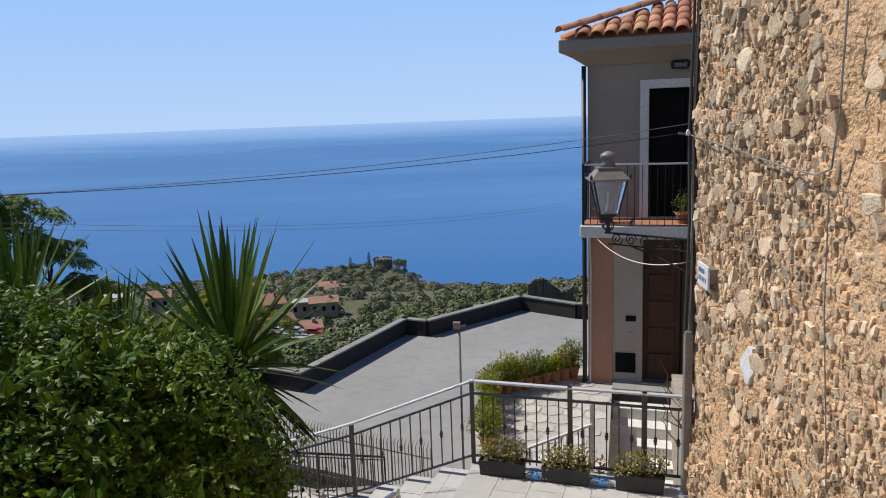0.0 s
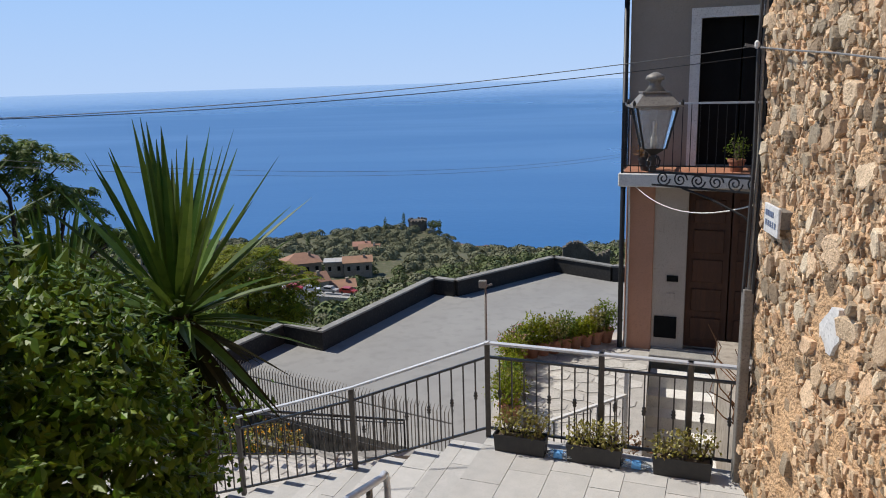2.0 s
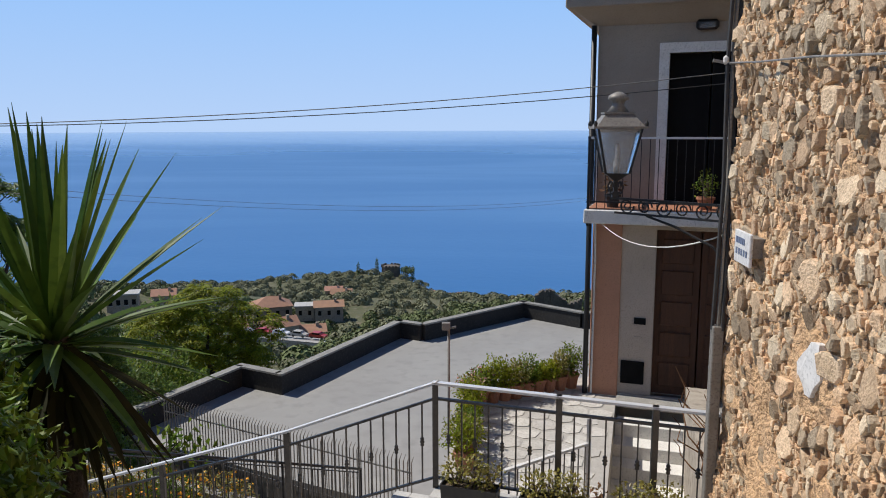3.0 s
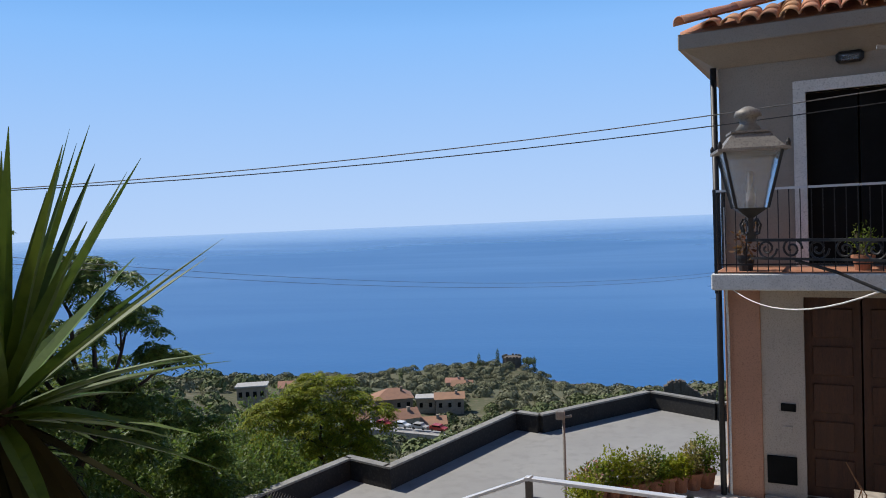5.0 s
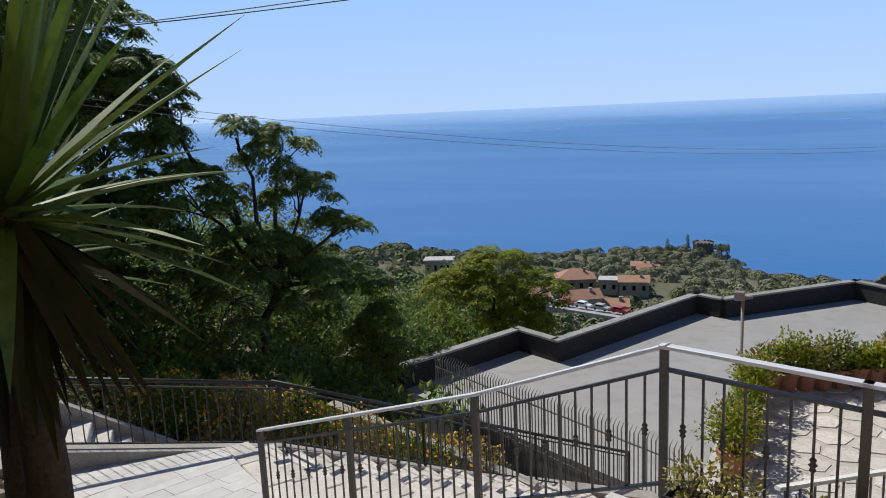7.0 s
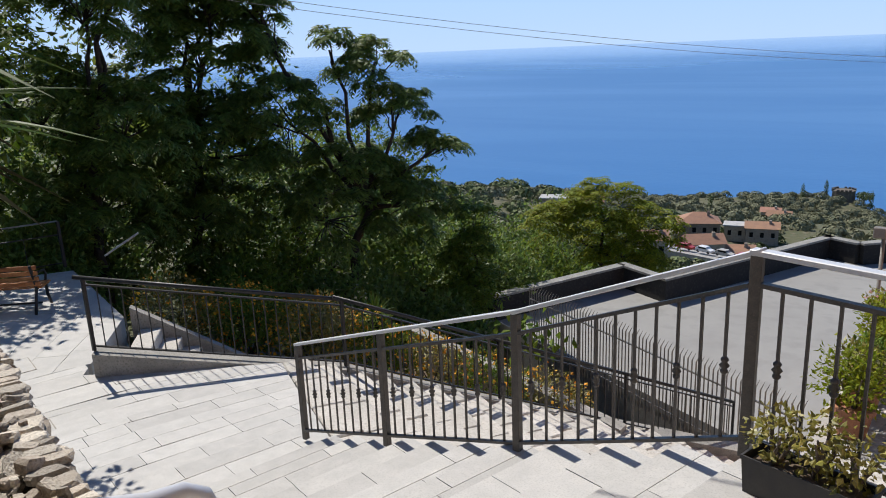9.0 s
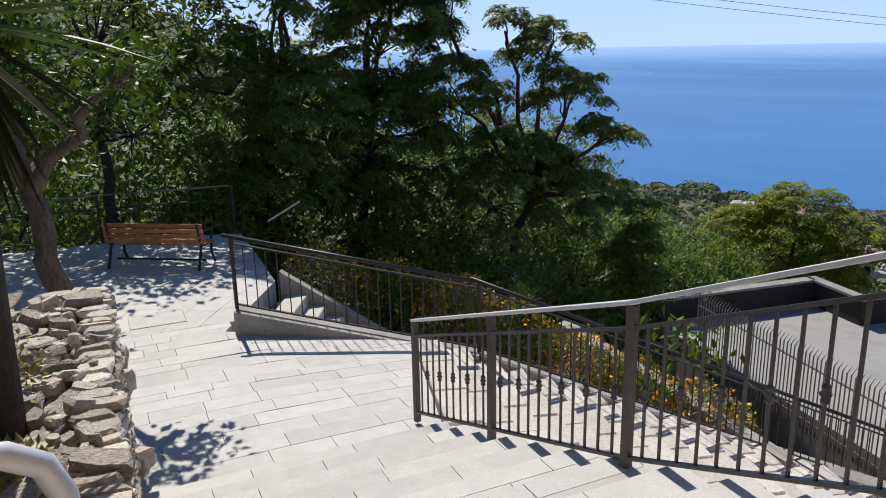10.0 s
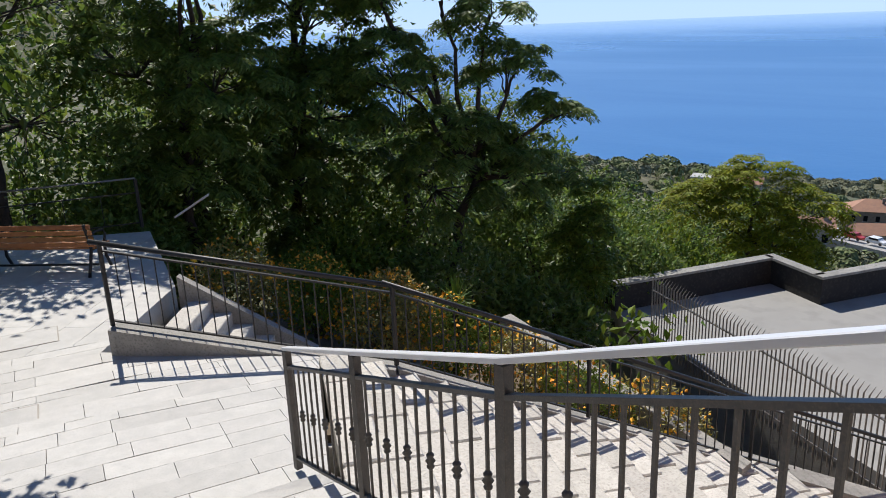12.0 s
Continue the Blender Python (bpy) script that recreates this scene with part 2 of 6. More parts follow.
# sea: rippled water with broad wind streaks in its roughness
M_SEA = bpy.data.materials.new("sea_water")
M_SEA.use_nodes = True
sn, sl = M_SEA.node_tree.nodes, M_SEA.node_tree.links
sp = sn["Principled BSDF"]
sp.inputs["IOR"].default_value = 1.33
stc = sn.new("ShaderNodeTexCoord")
smp = sn.new("ShaderNodeMapping")
smp.inputs["Scale"].default_value = (0.0011, 0.0032, 0.01)
smp.inputs["Rotation"].default_value = (0, 0, radians(14))
sl.new(stc.outputs["Object"], smp.inputs[0])
snz = sn.new("ShaderNodeTexNoise")
snz.inputs["Scale"].default_value = 1.0
snz.inputs["Detail"].default_value = 5
snz.inputs["Distortion"].default_value = 0.6
sl.new(smp.outputs[0], snz.inputs["Vector"])
srr = sn.new("ShaderNodeMapRange")
srr.inputs[1].default_value, srr.inputs[2].default_value = 0.42, 0.72
srr.inputs[3].default_value, srr.inputs[4].default_value = 0.33, 0.27
sl.new(snz.outputs[0], srr.inputs[0])
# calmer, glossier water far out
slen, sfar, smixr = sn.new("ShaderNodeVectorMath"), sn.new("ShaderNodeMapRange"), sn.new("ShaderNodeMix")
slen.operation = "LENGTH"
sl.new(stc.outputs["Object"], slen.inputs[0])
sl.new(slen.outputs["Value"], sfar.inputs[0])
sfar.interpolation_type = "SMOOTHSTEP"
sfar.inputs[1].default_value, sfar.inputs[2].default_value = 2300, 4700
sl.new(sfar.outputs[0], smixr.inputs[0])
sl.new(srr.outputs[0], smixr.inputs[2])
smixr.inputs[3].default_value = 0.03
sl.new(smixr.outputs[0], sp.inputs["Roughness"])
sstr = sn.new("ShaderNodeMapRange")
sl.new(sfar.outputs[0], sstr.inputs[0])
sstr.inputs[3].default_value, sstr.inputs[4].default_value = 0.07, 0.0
scr = sn.new("ShaderNodeMix")
scr.data_type = "RGBA"
scr.inputs[6].default_value, scr.inputs[7].default_value = (0.024, 0.115, 0.30, 1), (0.030, 0.13, 0.325, 1)
smr = sn.new("ShaderNodeMapRange")
smr.inputs[1].default_value, smr.inputs[2].default_value = 0.5, 0.8
sl.new(snz.outputs[0], smr.inputs[0])
sl.new(smr.outputs[0], scr.inputs[0])
sl.new(scr.outputs[2], sp.inputs["Base Color"])
swv = sn.new("ShaderNodeTexNoise")
swv.inputs["Scale"].default_value = 0.12
swv.inputs["Detail"].default_value = 8
sl.new(stc.outputs["Object"], swv.inputs["Vector"])
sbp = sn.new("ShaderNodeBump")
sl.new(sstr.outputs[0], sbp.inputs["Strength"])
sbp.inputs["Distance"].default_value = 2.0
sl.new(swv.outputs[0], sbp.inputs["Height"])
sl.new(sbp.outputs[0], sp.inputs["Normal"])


# ---- building blocks ----
class Geo:
    """Vertices and faces of one part."""

    def __init__(self):
        self.v, self.f = [], []

    def add(self, verts, faces):
        k = len(self.v)
        self.v += [tuple(p) for p in verts]
        self.f += [tuple(i + k for i in q) for q in faces]
        return self

    def box(self, x0, y0, z0, x1, y1, z1, m=None):
        p = [Vector((x, y, z)) for z in (z0, z1) for x, y in ((x0, y0), (x1, y0), (x1, y1), (x0, y1))]
        if m is not None:
            p = [m @ q for q in p]
        return self.add(p, [(3, 2, 1, 0), (4, 5, 6, 7), (0, 1, 5, 4), (1, 2, 6, 5), (2, 3, 7, 6), (3, 0, 4, 7)])

    def prism(self, pts, z0, z1):
        """Upright prism over a plan outline; z0 and z1 numbers or one number for each corner."""
        n = len(pts)
        za = z0 if isinstance(z0, (list, tuple)) else [z0] * n
        zb = z1 if isinstance(z1, (list, tuple)) else [z1] * n
        v = [(p[0], p[1], a) for p, a in zip(pts, za)] + [(p[0], p[1], b) for p, b in zip(pts, zb)]
        return self.add(v, [tuple(range(n - 1, -1, -1)), tuple(range(n, 2 * n))] + [(i, (i + 1) % n, n + (i + 1) % n, n + i) for i in range(n)])

    def bar(self, a, b, w, h=None, up=(0, 0, 1)):
        """Square bar from a to b, w wide and h high."""
        a, b, h = Vector(a), Vector(b), h or w
        d = (b - a).normalized()
        u = Vector(up)
        if abs(d.dot(u)) > 0.95:
            u = Vector((U.x, U.y, 0))
        s = d.cross(u).normalized()
        t = s.cross(d)
        p = [q + s * (i * w / 2) + t * (j * h / 2) for q in (a, b) for i, j in ((-1, -1), (1, -1), (1, 1), (-1, 1))]
        return self.add(p, [(3, 2, 1, 0), (4, 5, 6, 7), (0, 1, 5, 4), (1, 2, 6, 5), (2, 3, 7, 6), (3, 0, 4, 7)])

    def tube(self, pts, r, n=8, cap=True):
        """Round tube along a line of points; r a number or one for each point."""
        pts = [Vector(p) for p in pts]
        rr = r if isinstance(r, (list, tuple)) else [r] * len(pts)
        k = len(self.v)
        ref = Vector((0.31, 0.17, 0.93))
        for i, p in enumerate(pts):
            d = (pts[min(i + 1, len(pts) - 1)] - pts[max(i - 1, 0)]).normalized()
            s = d.cross(ref if abs(d.dot(ref)) < 0.97 else Vector((1, 0, 0))).normalized()
            t = s.cross(d)
            for j in range(n):
                a = 2 * math.pi * j / n
                self.v.append(tuple(p + (s * math.cos(a) + t * math.sin(a)) * rr[i]))
        for i in range(len(pts) - 1):
            for j in range(n):
                self.f.append((k + i * n + j, k + i * n + (j + 1) % n, k + (i + 1) * n + (j + 1) % n, k + (i + 1) * n + j))
        if cap:
            self.f.append(tuple(k + j for j in range(n - 1, -1, -1)))
            self.f.append(tuple(k + (len(pts) - 1) * n + j for j in range(n)))
        return self

    def lathe(self, prof, c, n=16):
        """Turned body about an upright axis through c; prof of (radius, height)."""
        return self.tube_rings([(c[0], c[1], c[2] + h) for r, h in prof], [r for r, h in prof], n)

    def tube_rings(self, cs, rs, n, rot=0.0):
        k = len(self.v)
        for c, r in zip(cs, rs):
            for j in range(n):
                a = 2 * math.pi * (j + rot) / n
                self.v.append((c[0] + r * math.cos(a), c[1] + r * math.sin(a), c[2]))
        for i in range(len(cs) - 1):
            for j in range(n):
                self.f.append((k + i * n + j, k + i * n + (j + 1) % n, k + (i + 1) * n + (j + 1) % n, k + (i + 1) * n + j))
        self.f.append(tuple(k + j for j in range(n - 1, -1, -1)))
        self.f.append(tuple(k + (len(cs) - 1) * n + j for j in range(n)))
        return self


def mesh_of(name, g, material, smooth=False, bevel=0.0):
    me = bpy.data.meshes.new(name)
    if isinstance(g, Geo):
        me.from_pydata(g.v, [], g.f)
    else:
        me.from_pydata(g[0], [], g[1])
    if bevel:
        bm = bmesh.new()
        bm.from_mesh(me)
        bmesh.ops.bevel(bm, geom=bm.edges[:], offset=bevel, segments=1, affect="EDGES", clamp_overlap=True)
        bm.to_mesh(me)
        bm.free()
    me.materials.append(material)
    if smooth:
        me.polygons.foreach_set("use_smooth", [True] * len(me.polygons))
    return me


def thing(name, base, label, category, group="", kind=""):
    ob = new(name)
    ob.empty_display_size = 0.1
    ob.matrix_basis = base if isinstance(base, Matrix) else Matrix.Translation(base)
    return tagged(ob, label, category, group, kind)


def part(name, g, material, parent=None, label="", smooth=False, bevel=0.0, kind=""):
    """One mesh in world metres, under a thing or part if one is given."""
    ob = new(name, mesh_of(name, g, material, smooth, bevel))
    if parent is not None:
        ob.parent = parent
        if parent.type == "EMPTY":
            ob.matrix_parent_inverse = parent.matrix_basis.inverted()
    if label:
        ob["label"] = label
    if kind:
        ob["kind"] = kind
    return ob


def piece(name, me, parent, m):
    """A piece on shared mesh data at the world pose m, under a part of the setting."""
    ob = new(name, me)
    ob.parent = parent
    if parent.type == "EMPTY":
        ob.matrix_parent_inverse = parent.matrix_basis.inverted()
    ob.matrix_basis = m
    return ob


def struct(name, g, material, label, category, **k):
    return tagged(part(name, g, material, **k), label, category, kind="structure")


# plan directions: U runs down the lower flight along its railing, V towards the retaining wall
U = Vector((-0.968, 0.2505, 0))
V = Vector((-0.2505, -0.968, 0))
RA = Vector((0.24, 9.72, 0))       # corner post of the railing
Z_UP, Z_LOW, Z_SEA = -2.88, -4.75, -108.0
RISE, RUN = 0.17, 0.438


def uv(u, v, z=0.0):
    p = RA + U * u + V * v
    return Vector((p.x, p.y, z))


def rng(seed):
    return random.Random(seed)


# ---- land and sea ----
def smooth01(t):
    t = min(1.0, max(0.0, t))
    return t * t * (3 - 2 * t)


def land_z(x, y):
    z = -4.0 - 0.212 * max(y, -20)
    z -= 13 * math.exp(-((x + 60) / 45) ** 2 - ((y - 195) / 60) ** 2)
    z -= 9 * math.exp(-((x + 20) / 50) ** 2 - ((y - 100) / 60) ** 2)
    z += 9 * math.exp(-((x + 66) / 26) ** 2 - ((y - 438) / 22) ** 2)
    z += 7 * math.exp(-((x + 105) / 42) ** 2 - ((y - 425) / 34) ** 2)
    z -= 5 * smooth01((x + 46) / 14) * smooth01((y - 330) / 70)
    z += 85 * math.exp(-((x + 640) / 120) ** 2 - ((y - 190) / 170) ** 2)
    if y > 440:
        z -= 0.5 * (y - 440)
    z -= 4.5 * smooth01((y - 17.5) / 3) * smooth01((70 - y) / 25) * smooth01((x + 13) / 4)
    if x < -12:
        z += 0.10 * min(40, -12 - x) * smooth01((90 - y) / 60)
    if y < 7 and x > -8:
        z = min(z, -5.5)
    s = min(1.0, math.hypot(x, y - 10) / 120)
    z += s * 4.0 * noise.noise(Vector((x * 0.013, y * 0.013, 0.3))) + 0.5 * noise.noise(Vector((x * 0.11, y * 0.11, 2)))
    return max(z, Z_SEA - 6)


def grid(xs, ys, fz):
    v = [(x, y, fz(x, y)) for y in ys for x in xs]
    n = len(xs)
    f = [(j * n + i, j * n + i + 1, (j + 1) * n + i + 1, (j + 1) * n + i) for j in range(len(ys) - 1) for i in range(n - 1)]
    return v, f


def spread(a, b, c, n1, step0, step1):
    """Steps that widen with distance from the middle stretch a..b out to c."""
    out, x, s = [], a, step0
    while x < b:
        out.append(x)
        x += step0
    while x < c:
        out.append(x)
        s = min(step1, s * n1)
        x += s
    return out + [c]


gx = [-q for q in reversed(spread(0, 40, 1200, 1.08, 1.5, 30))] + spread(1.5, 20, 700, 1.1, 1.5, 30)
gy = [-60, -40, -20, -10, -5] + spread(0, 60, 700, 1.06, 1.5, 14)
struct("ground", grid(gx, gy, land_z), M_LAND, "dry green hillside falling to the coast", "hillside", smooth=True)


def sea_z(x, y):
    d = math.hypot(x, y)
    return Z_SEA + 78 * smooth01((d - 1500) / 3600) * min(1.0, d / 4700) if d > 1500 else Z_SEA


gs = Geo()
rings = [30, 200, 350, 500, 800, 1200, 1600, 2000, 2400, 2800, 3200, 3600, 4000, 4300, 4600, 4800]
for r in rings:
    for j in range(96):
        a = 2 * math.pi * j / 96
        gs.v.append((r * math.cos(a), r * math.sin(a), sea_z(r, 0)))
for i in range(len(rings) - 1):
    for j in range(96):
        gs.f.append((i * 96 + j, i * 96 + (j + 1) % 96, (i + 1) * 96 + (j + 1) % 96, (i + 1) * 96 + j))
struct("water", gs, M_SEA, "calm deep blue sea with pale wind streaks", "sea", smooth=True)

# ---- stairs and landings ----
XW = 2.42     # face of the rubble wall beside the upper stairs
UP_Y0 = 7.2
stairs_up = thing("staircase_upper", (1.0, 4.0, -1.5), "pale stone stairs between rubble wall and planted bed", "stairs", kind="structure")
for k in range(22):
    y1 = UP_Y0 - 0.40 * k
    z1 = Z_UP + RISE * (k + 1)
    part("step", Geo().box(-0.38, y1 - 0.42, z1 - 0.6, 2.78, y1, z1), M_PAVE, stairs_up, bevel=0.006)
TH = 0.03
up_poly = [uv(0.0, -0.12), uv(0.0, 2.66), Vector((-0.38, UP_Y0, 0)), Vector((3.4, UP_Y0, 0)), Vector((3.4, 8.85, 0))]
struct("landing_upper", Geo().prism(up_poly, -9.0, Z_UP - TH), M_JOINT, "mortar bed under the upper landing's slabs", "landing")
stairs_low = thing("staircase_lower", uv(2.4, 1.3, -4), "pale stone steps going down beside an iron railing", "stairs", kind="structure")
for k in range(10):
    u0 = RUN * k
    z = Z_UP - RISE * (k + 1)
    part("step", Geo().prism([uv(u0, -0.12), uv(u0 + RUN + 0.02, -0.12), uv(u0 + RUN + 0.02, 2.66), uv(u0, 2.66)], -9.0, z - TH), M_PAVE, stairs_low)


def low_z(x, y):
    u = (Vector((x, y, 0)) - RA).dot(U)
    v = (Vector((x, y, 0)) - RA).dot(V)
    return Z_LOW - 0.05 * min(3.9, max(0.0, u - 4.5)) - 0.06 * max(0.0, 1.2 - v) * min(1.0, max(0.0, (u - 4.5) / 2))


low_poly = [uv(4.38, -0.12), uv(4.38, 2.66), (-5.2, 8.3), (-9.2, 6.2), (-16, 8.4), (-14.2, 13.6), (-10.5, 12.5), (-8.6, 10.75), (-6.7, 12.6)]
struct("landing_lower", Geo().prism(low_poly, -10.0, -5.35), M_JOINT, "mortar bed under the lower landing's slabs", "landing")

# old stone stairs beyond the railing, going down to the far right
S2 = Vector((0.477, 0.879, 0))
Q2 = Vector((0.879, -0.477, 0))
E0 = Vector((-6.7, 12.6, 0))
stairs_old = thing("staircase_old", E0 + S2 * 3 + Q2 * 1.5 + Vector((0, 0, -6)), "worn old stone steps with chipped pale edges", "stairs", kind="structure")
gr = rng(5)
for k in range(26):
    s0 = 0.385 * k
    z = Z_LOW - 0.1 - RISE * (k + 1)
    w = 0.0
    while w < 6.5:
        p = E0 + S2 * (s0 + 0.2) + Q2 * w
        if (p - RA).dot(V) > -0.25:
            break
        w += 0.1
    qs = [0.0]
    while qs[-1] < w - 0.5:
        qs.append(min(w, qs[-1] + gr.uniform(0.45, 0.95)))
    for a, b in zip(qs, qs[1:]):
        j = [gr.uniform(-0.03, 0.03) for _ in range(2)]
        pts = [E0 + S2 * s0 + Q2 * a, E0 + S2 * s0 + Q2 * (b - 0.012), E0 + S2 * (s0 + 0.40 + j[0]) + Q2 * (b - 0.012), E0 + S2 * (s0 + 0.40 + j[1]) + Q2 * a]
        dz = gr.uniform(-0.012, 0.012)
        part("stone", Geo().prism(pts, z - 0.35, [z + dz, z - dz, z - dz - 0.01, z + dz - 0.015]), M_OLDSTEP, stairs_old, bevel=0.018)

# kerb and iron fence along the old stairs
F2A, F2B, F2C = Vector((-8.5, 10.91, -4.62)), Vector((-6.25, 13.41, -5.28)), Vector((-2.52, 20.1, -8.75))
kerb = Geo()
n2 = Vector((-0.728, 0.685, 0))
n3 = Vector((-0.879, 0.477, 0))
kerb.prism([F2A - n2 * 0.15, F2B - n2 * 0.15, F2B + n2 * 0.14, F2A + n2 * 0.14], [-5.2, -6.2, -6.2, -5.2], [F2A.z, F2B.z, F2B.z, F2A.z])
kerb.prism([F2B - n3 * 0.12, F2C - n3 * 0.12, F2C + n3 * 0.14, F2B + n3 * 0.14], [-6.3, -9.6, -9.6, -6.3], [F2B.z, F2C.z, F2C.z, F2B.z])
struct("kerb", kerb, M_CONC, "low concrete kerb carrying the dark iron fence", "kerb")


def railing(name, posts, h, label, group="", post_w=0.055, gap=0.14, hand_mat=None, iron=None, second=0.17, low=0.10, knots=False, hand_w=0.06, hand_h=0.028, tube=False, bw=0.014, overhang=0.0, first=0):
    iron, hand_mat = iron or M_IRON, hand_mat or M_STEEL
    t = thing(name, posts[0], label, "railing", group)
    for p in posts[first:]:
        part("post", Geo().box(p.x - post_w / 2, p.y - post_w / 2, p.z, p.x + post_w / 2, p.y + post_w / 2, p.z + h - hand_h), iron, t, bevel=0.003)
    for a, b in zip(posts, posts[1:]):
        d = (b - a)
        L = math.hypot(d.x, d.y)
        flat = Vector((d.x, d.y, 0)) / L
        sl = d.z / L
        at = lambda s, z: Vector((a.x + flat.x * s, a.y + flat.y * s, a.z + sl * s + z))
        if tube:
            part("handrail", Geo().tube([at(-overhang, h - hand_w / 2), at(L, h - hand_w / 2)], hand_w / 2, 10), hand_mat, t, smooth=True)
        else:
            part("handrail", Geo().bar(at(-0.03, h - hand_h / 2), at(L + 0.03, h - hand_h / 2), hand_w, hand_h), hand_mat, t, bevel=0.004)
        part("upper_rail", Geo().bar(at(post_w / 2, h - second), at(L - post_w / 2, h - second), 0.038, 0.022), iron, t)
        part("lower_rail", Geo().bar(at(post_w / 2, low), at(L - post_w / 2, low), 0.038, 0.02), iron, t)
        n = max(2, round(L / gap))
        for i in range(1, n):
            s = L * i / n
            bal = part("baluster", Geo().bar(at(s, low), at(s, h - second), bw), iron, t)
            if knots and i % 2:
                q = at(s, 0.47 * h)
                part("collar", Geo().lathe([(0.008, -0.05), (0.02, -0.036), (0.02, -0.026), (0.013, -0.018), (0.027, 0), (0.013, 0.018), (0.02, 0.026), (0.02, 0.036), (0.008, 0.05)], q, 8), iron, bal, smooth=True)
    return t


H1 = 1.08
P3, P2, PE = Vector((-1.37, 10.163, -3.46)), Vector((-2.94, 10.55, -4.05)), Vector((-4.43, 10.935, -4.75))
PA = Vector((0.24, 9.72, Z_UP))
railing("stair_railing", [PA, Vector((-1.365, 10.163, -3.605)), Vector((-2.935, 10.55, -4.19)), PE], H1, "grey-brown iron railing with bright steel handrail on stairs", knots=True)
PR = uv(-2.55, 0.0, Z_UP)
railing("landing_railing", [PA, uv(-1.2, 0, Z_UP), uv(-2.05, 0, Z_UP), PR], H1, "grey-brown iron railing with white-lit steel handrail on landing", knots=True, first=1)
railing("dark_iron_fence", [F2A, F2B, F2B.lerp(F2C, 0.33), F2B.lerp(F2C, 0.66), F2C], 1.06, "black iron fence on a kerb beside old steps", iron=M_BLACKIRON, hand_mat=M_BLACKIRON, gap=0.15, second=0.12, tube=True, hand_w=0.06, post_w=0.045, low=0.07, overhang=0.12)

# handrail at the foot of the upper stairs, bent down at its end
hr = thing("stair_handrail", (-0.35, 7.0, Z_UP), "grey painted steel handrail with a bent-down end", "handrail")
part("rail", Geo().tube([(-0.36, 6.90 - 0.40 * i, -1.80 + RISE * i) for i in range(17, -1, -1)] + [(-0.36, 6.99, -1.82), (-0.36, 7.045, -1.86), (-0.36, 7.07, -1.93), (-0.36, 7.075, -2.0), (-0.36, 7.075, -2.73)], 0.026, 12), M_STEEL, hr, smooth=True)
for i in (1, 6, 11, 16):
    part("post", Geo().tube([(-0.36, 6.9 - 0.40 * i, -2.88 + RISE * i), (-0.36, 6.9 - 0.40 * i, -1.80 + RISE * i)], 0.022, 8), M_PIPE, hr)

# ---- rubble wall of the near building ----
bw = Geo()
wy = [-8 + 0.35 * i for i in range(31)] + [2.85 + 0.035 * i for i in range(147)] + [8.0]
wz = [-4.2 + 0.04 * i for i in range(262)]


def wall_bump(y, z):
    return 0.05 * noise.noise(Vector((y * 2.1, z * 2.1, 1))) + 0.03 * noise.noise(Vector((y * 7, z * 7, 4))) + 0.024 * noise.noise(Vector((y * 15, z * 11, 9))) + 0.012 * noise.noise(Vector((y * 37, z * 22, 3)))


nz = len(wz)
for y in wy:
    for z in wz:
        bw.v.append((XW + wall_bump(y, z), y, z))
for i in range(len(wy) - 1):
    for j in range(nz - 1):
        bw.f.append((i * nz + j, i * nz + j + 1, (i + 1) * nz + j + 1, (i + 1) * nz + j))
wall_near = struct("wall_near", bw, M_MORTAR, "sunlit rubble stone wall with ochre mortar and patchy plaster", "wall", smooth=True)
wall_end = struct("wall_near_end", Geo().box(XW + 0.06, 7.9, -4.2, 7.5, 8.03, 6.3).box(XW + 0.1, -8, 6.2, 7.5, 8.0, 6.3).box(7.4, -8, -4.2, 7.5, 8, 6.3), M_MORTAR, "rough mortar end wall of the stone building", "wall")

# ---- retaining wall and planted bed ----
BED = Geo()
bx = [-9 + 0.35 * i for i in range(25)] + [-0.44]
by = [-6 + 0.4 * i for i in range(37)]


def bed_edge(x):
    return 7.05 + (-0.4 - x) * 0.2588


def bed_z(x, y):
    e = bed_edge(x) - y
    z = -2.97 + 0.43 * max(0.0, e - 0.35) + 0.1 * noise.noise(Vector((x, y, 0)))
    if x < -4.9:
        z -= (-4.9 - x) * 0.9
    return max(-5.2, min(z, 0.9))


bv = []
for y in by:
    for x in bx:
        yy = min(y, bed_edge(x) - 0.05)
        bv.append((x, yy, bed_z(x, yy)))
nb = len(bx)
bf = [(j * nb + i, j * nb + i + 1, (j + 1) * nb + i + 1, (j + 1) * nb + i) for j in range(len(by) - 1) for i in range(nb - 1)]
struct("planted_bed", (bv, bf), M_SOIL, "dry sloping soil of the planted bed", "soil")
struct("wall_retaining", Geo().prism([(-0.40, 7.0), (-0.40, -6), (-0.62, -6), (-0.62, 6.9), (-4.7, 7.98), (-4.62, 8.2)], -5.0, [-2.98, 2.2, 2.2, -2.98, -3.1, -3.1]), M_GREYROCK, "core of the dry stone retaining wall", "wall")

# ---- flat roof of the big building below ----
ROOF_Z, PAR_Z = -8.9, -8.1
rp = [(-10.8, 24.3), (-8.83, 29.1), (-7.1, 28.3), (-3.73, 36.1), (-2.6, 35.6), (2.04, 40.2), (4.8, 38.2), (14, 37), (14, 17.5), (4.0, 15.2), (-1.2, 20.3)]
big = thing("flat_roof_building", (0, 28, -13), "large building with grey felt flat roof and dark parapet", "building")
roof = part("roof", Geo().prism(rp, ROOF_Z - 0.3, ROOF_Z), M_ROOFFELT, big)
part("wall", Geo().prism([(x * 0.998, y * 0.998 + 0.05) for x, y in rp], -22, ROOF_Z - 0.3), M_CONC, big)
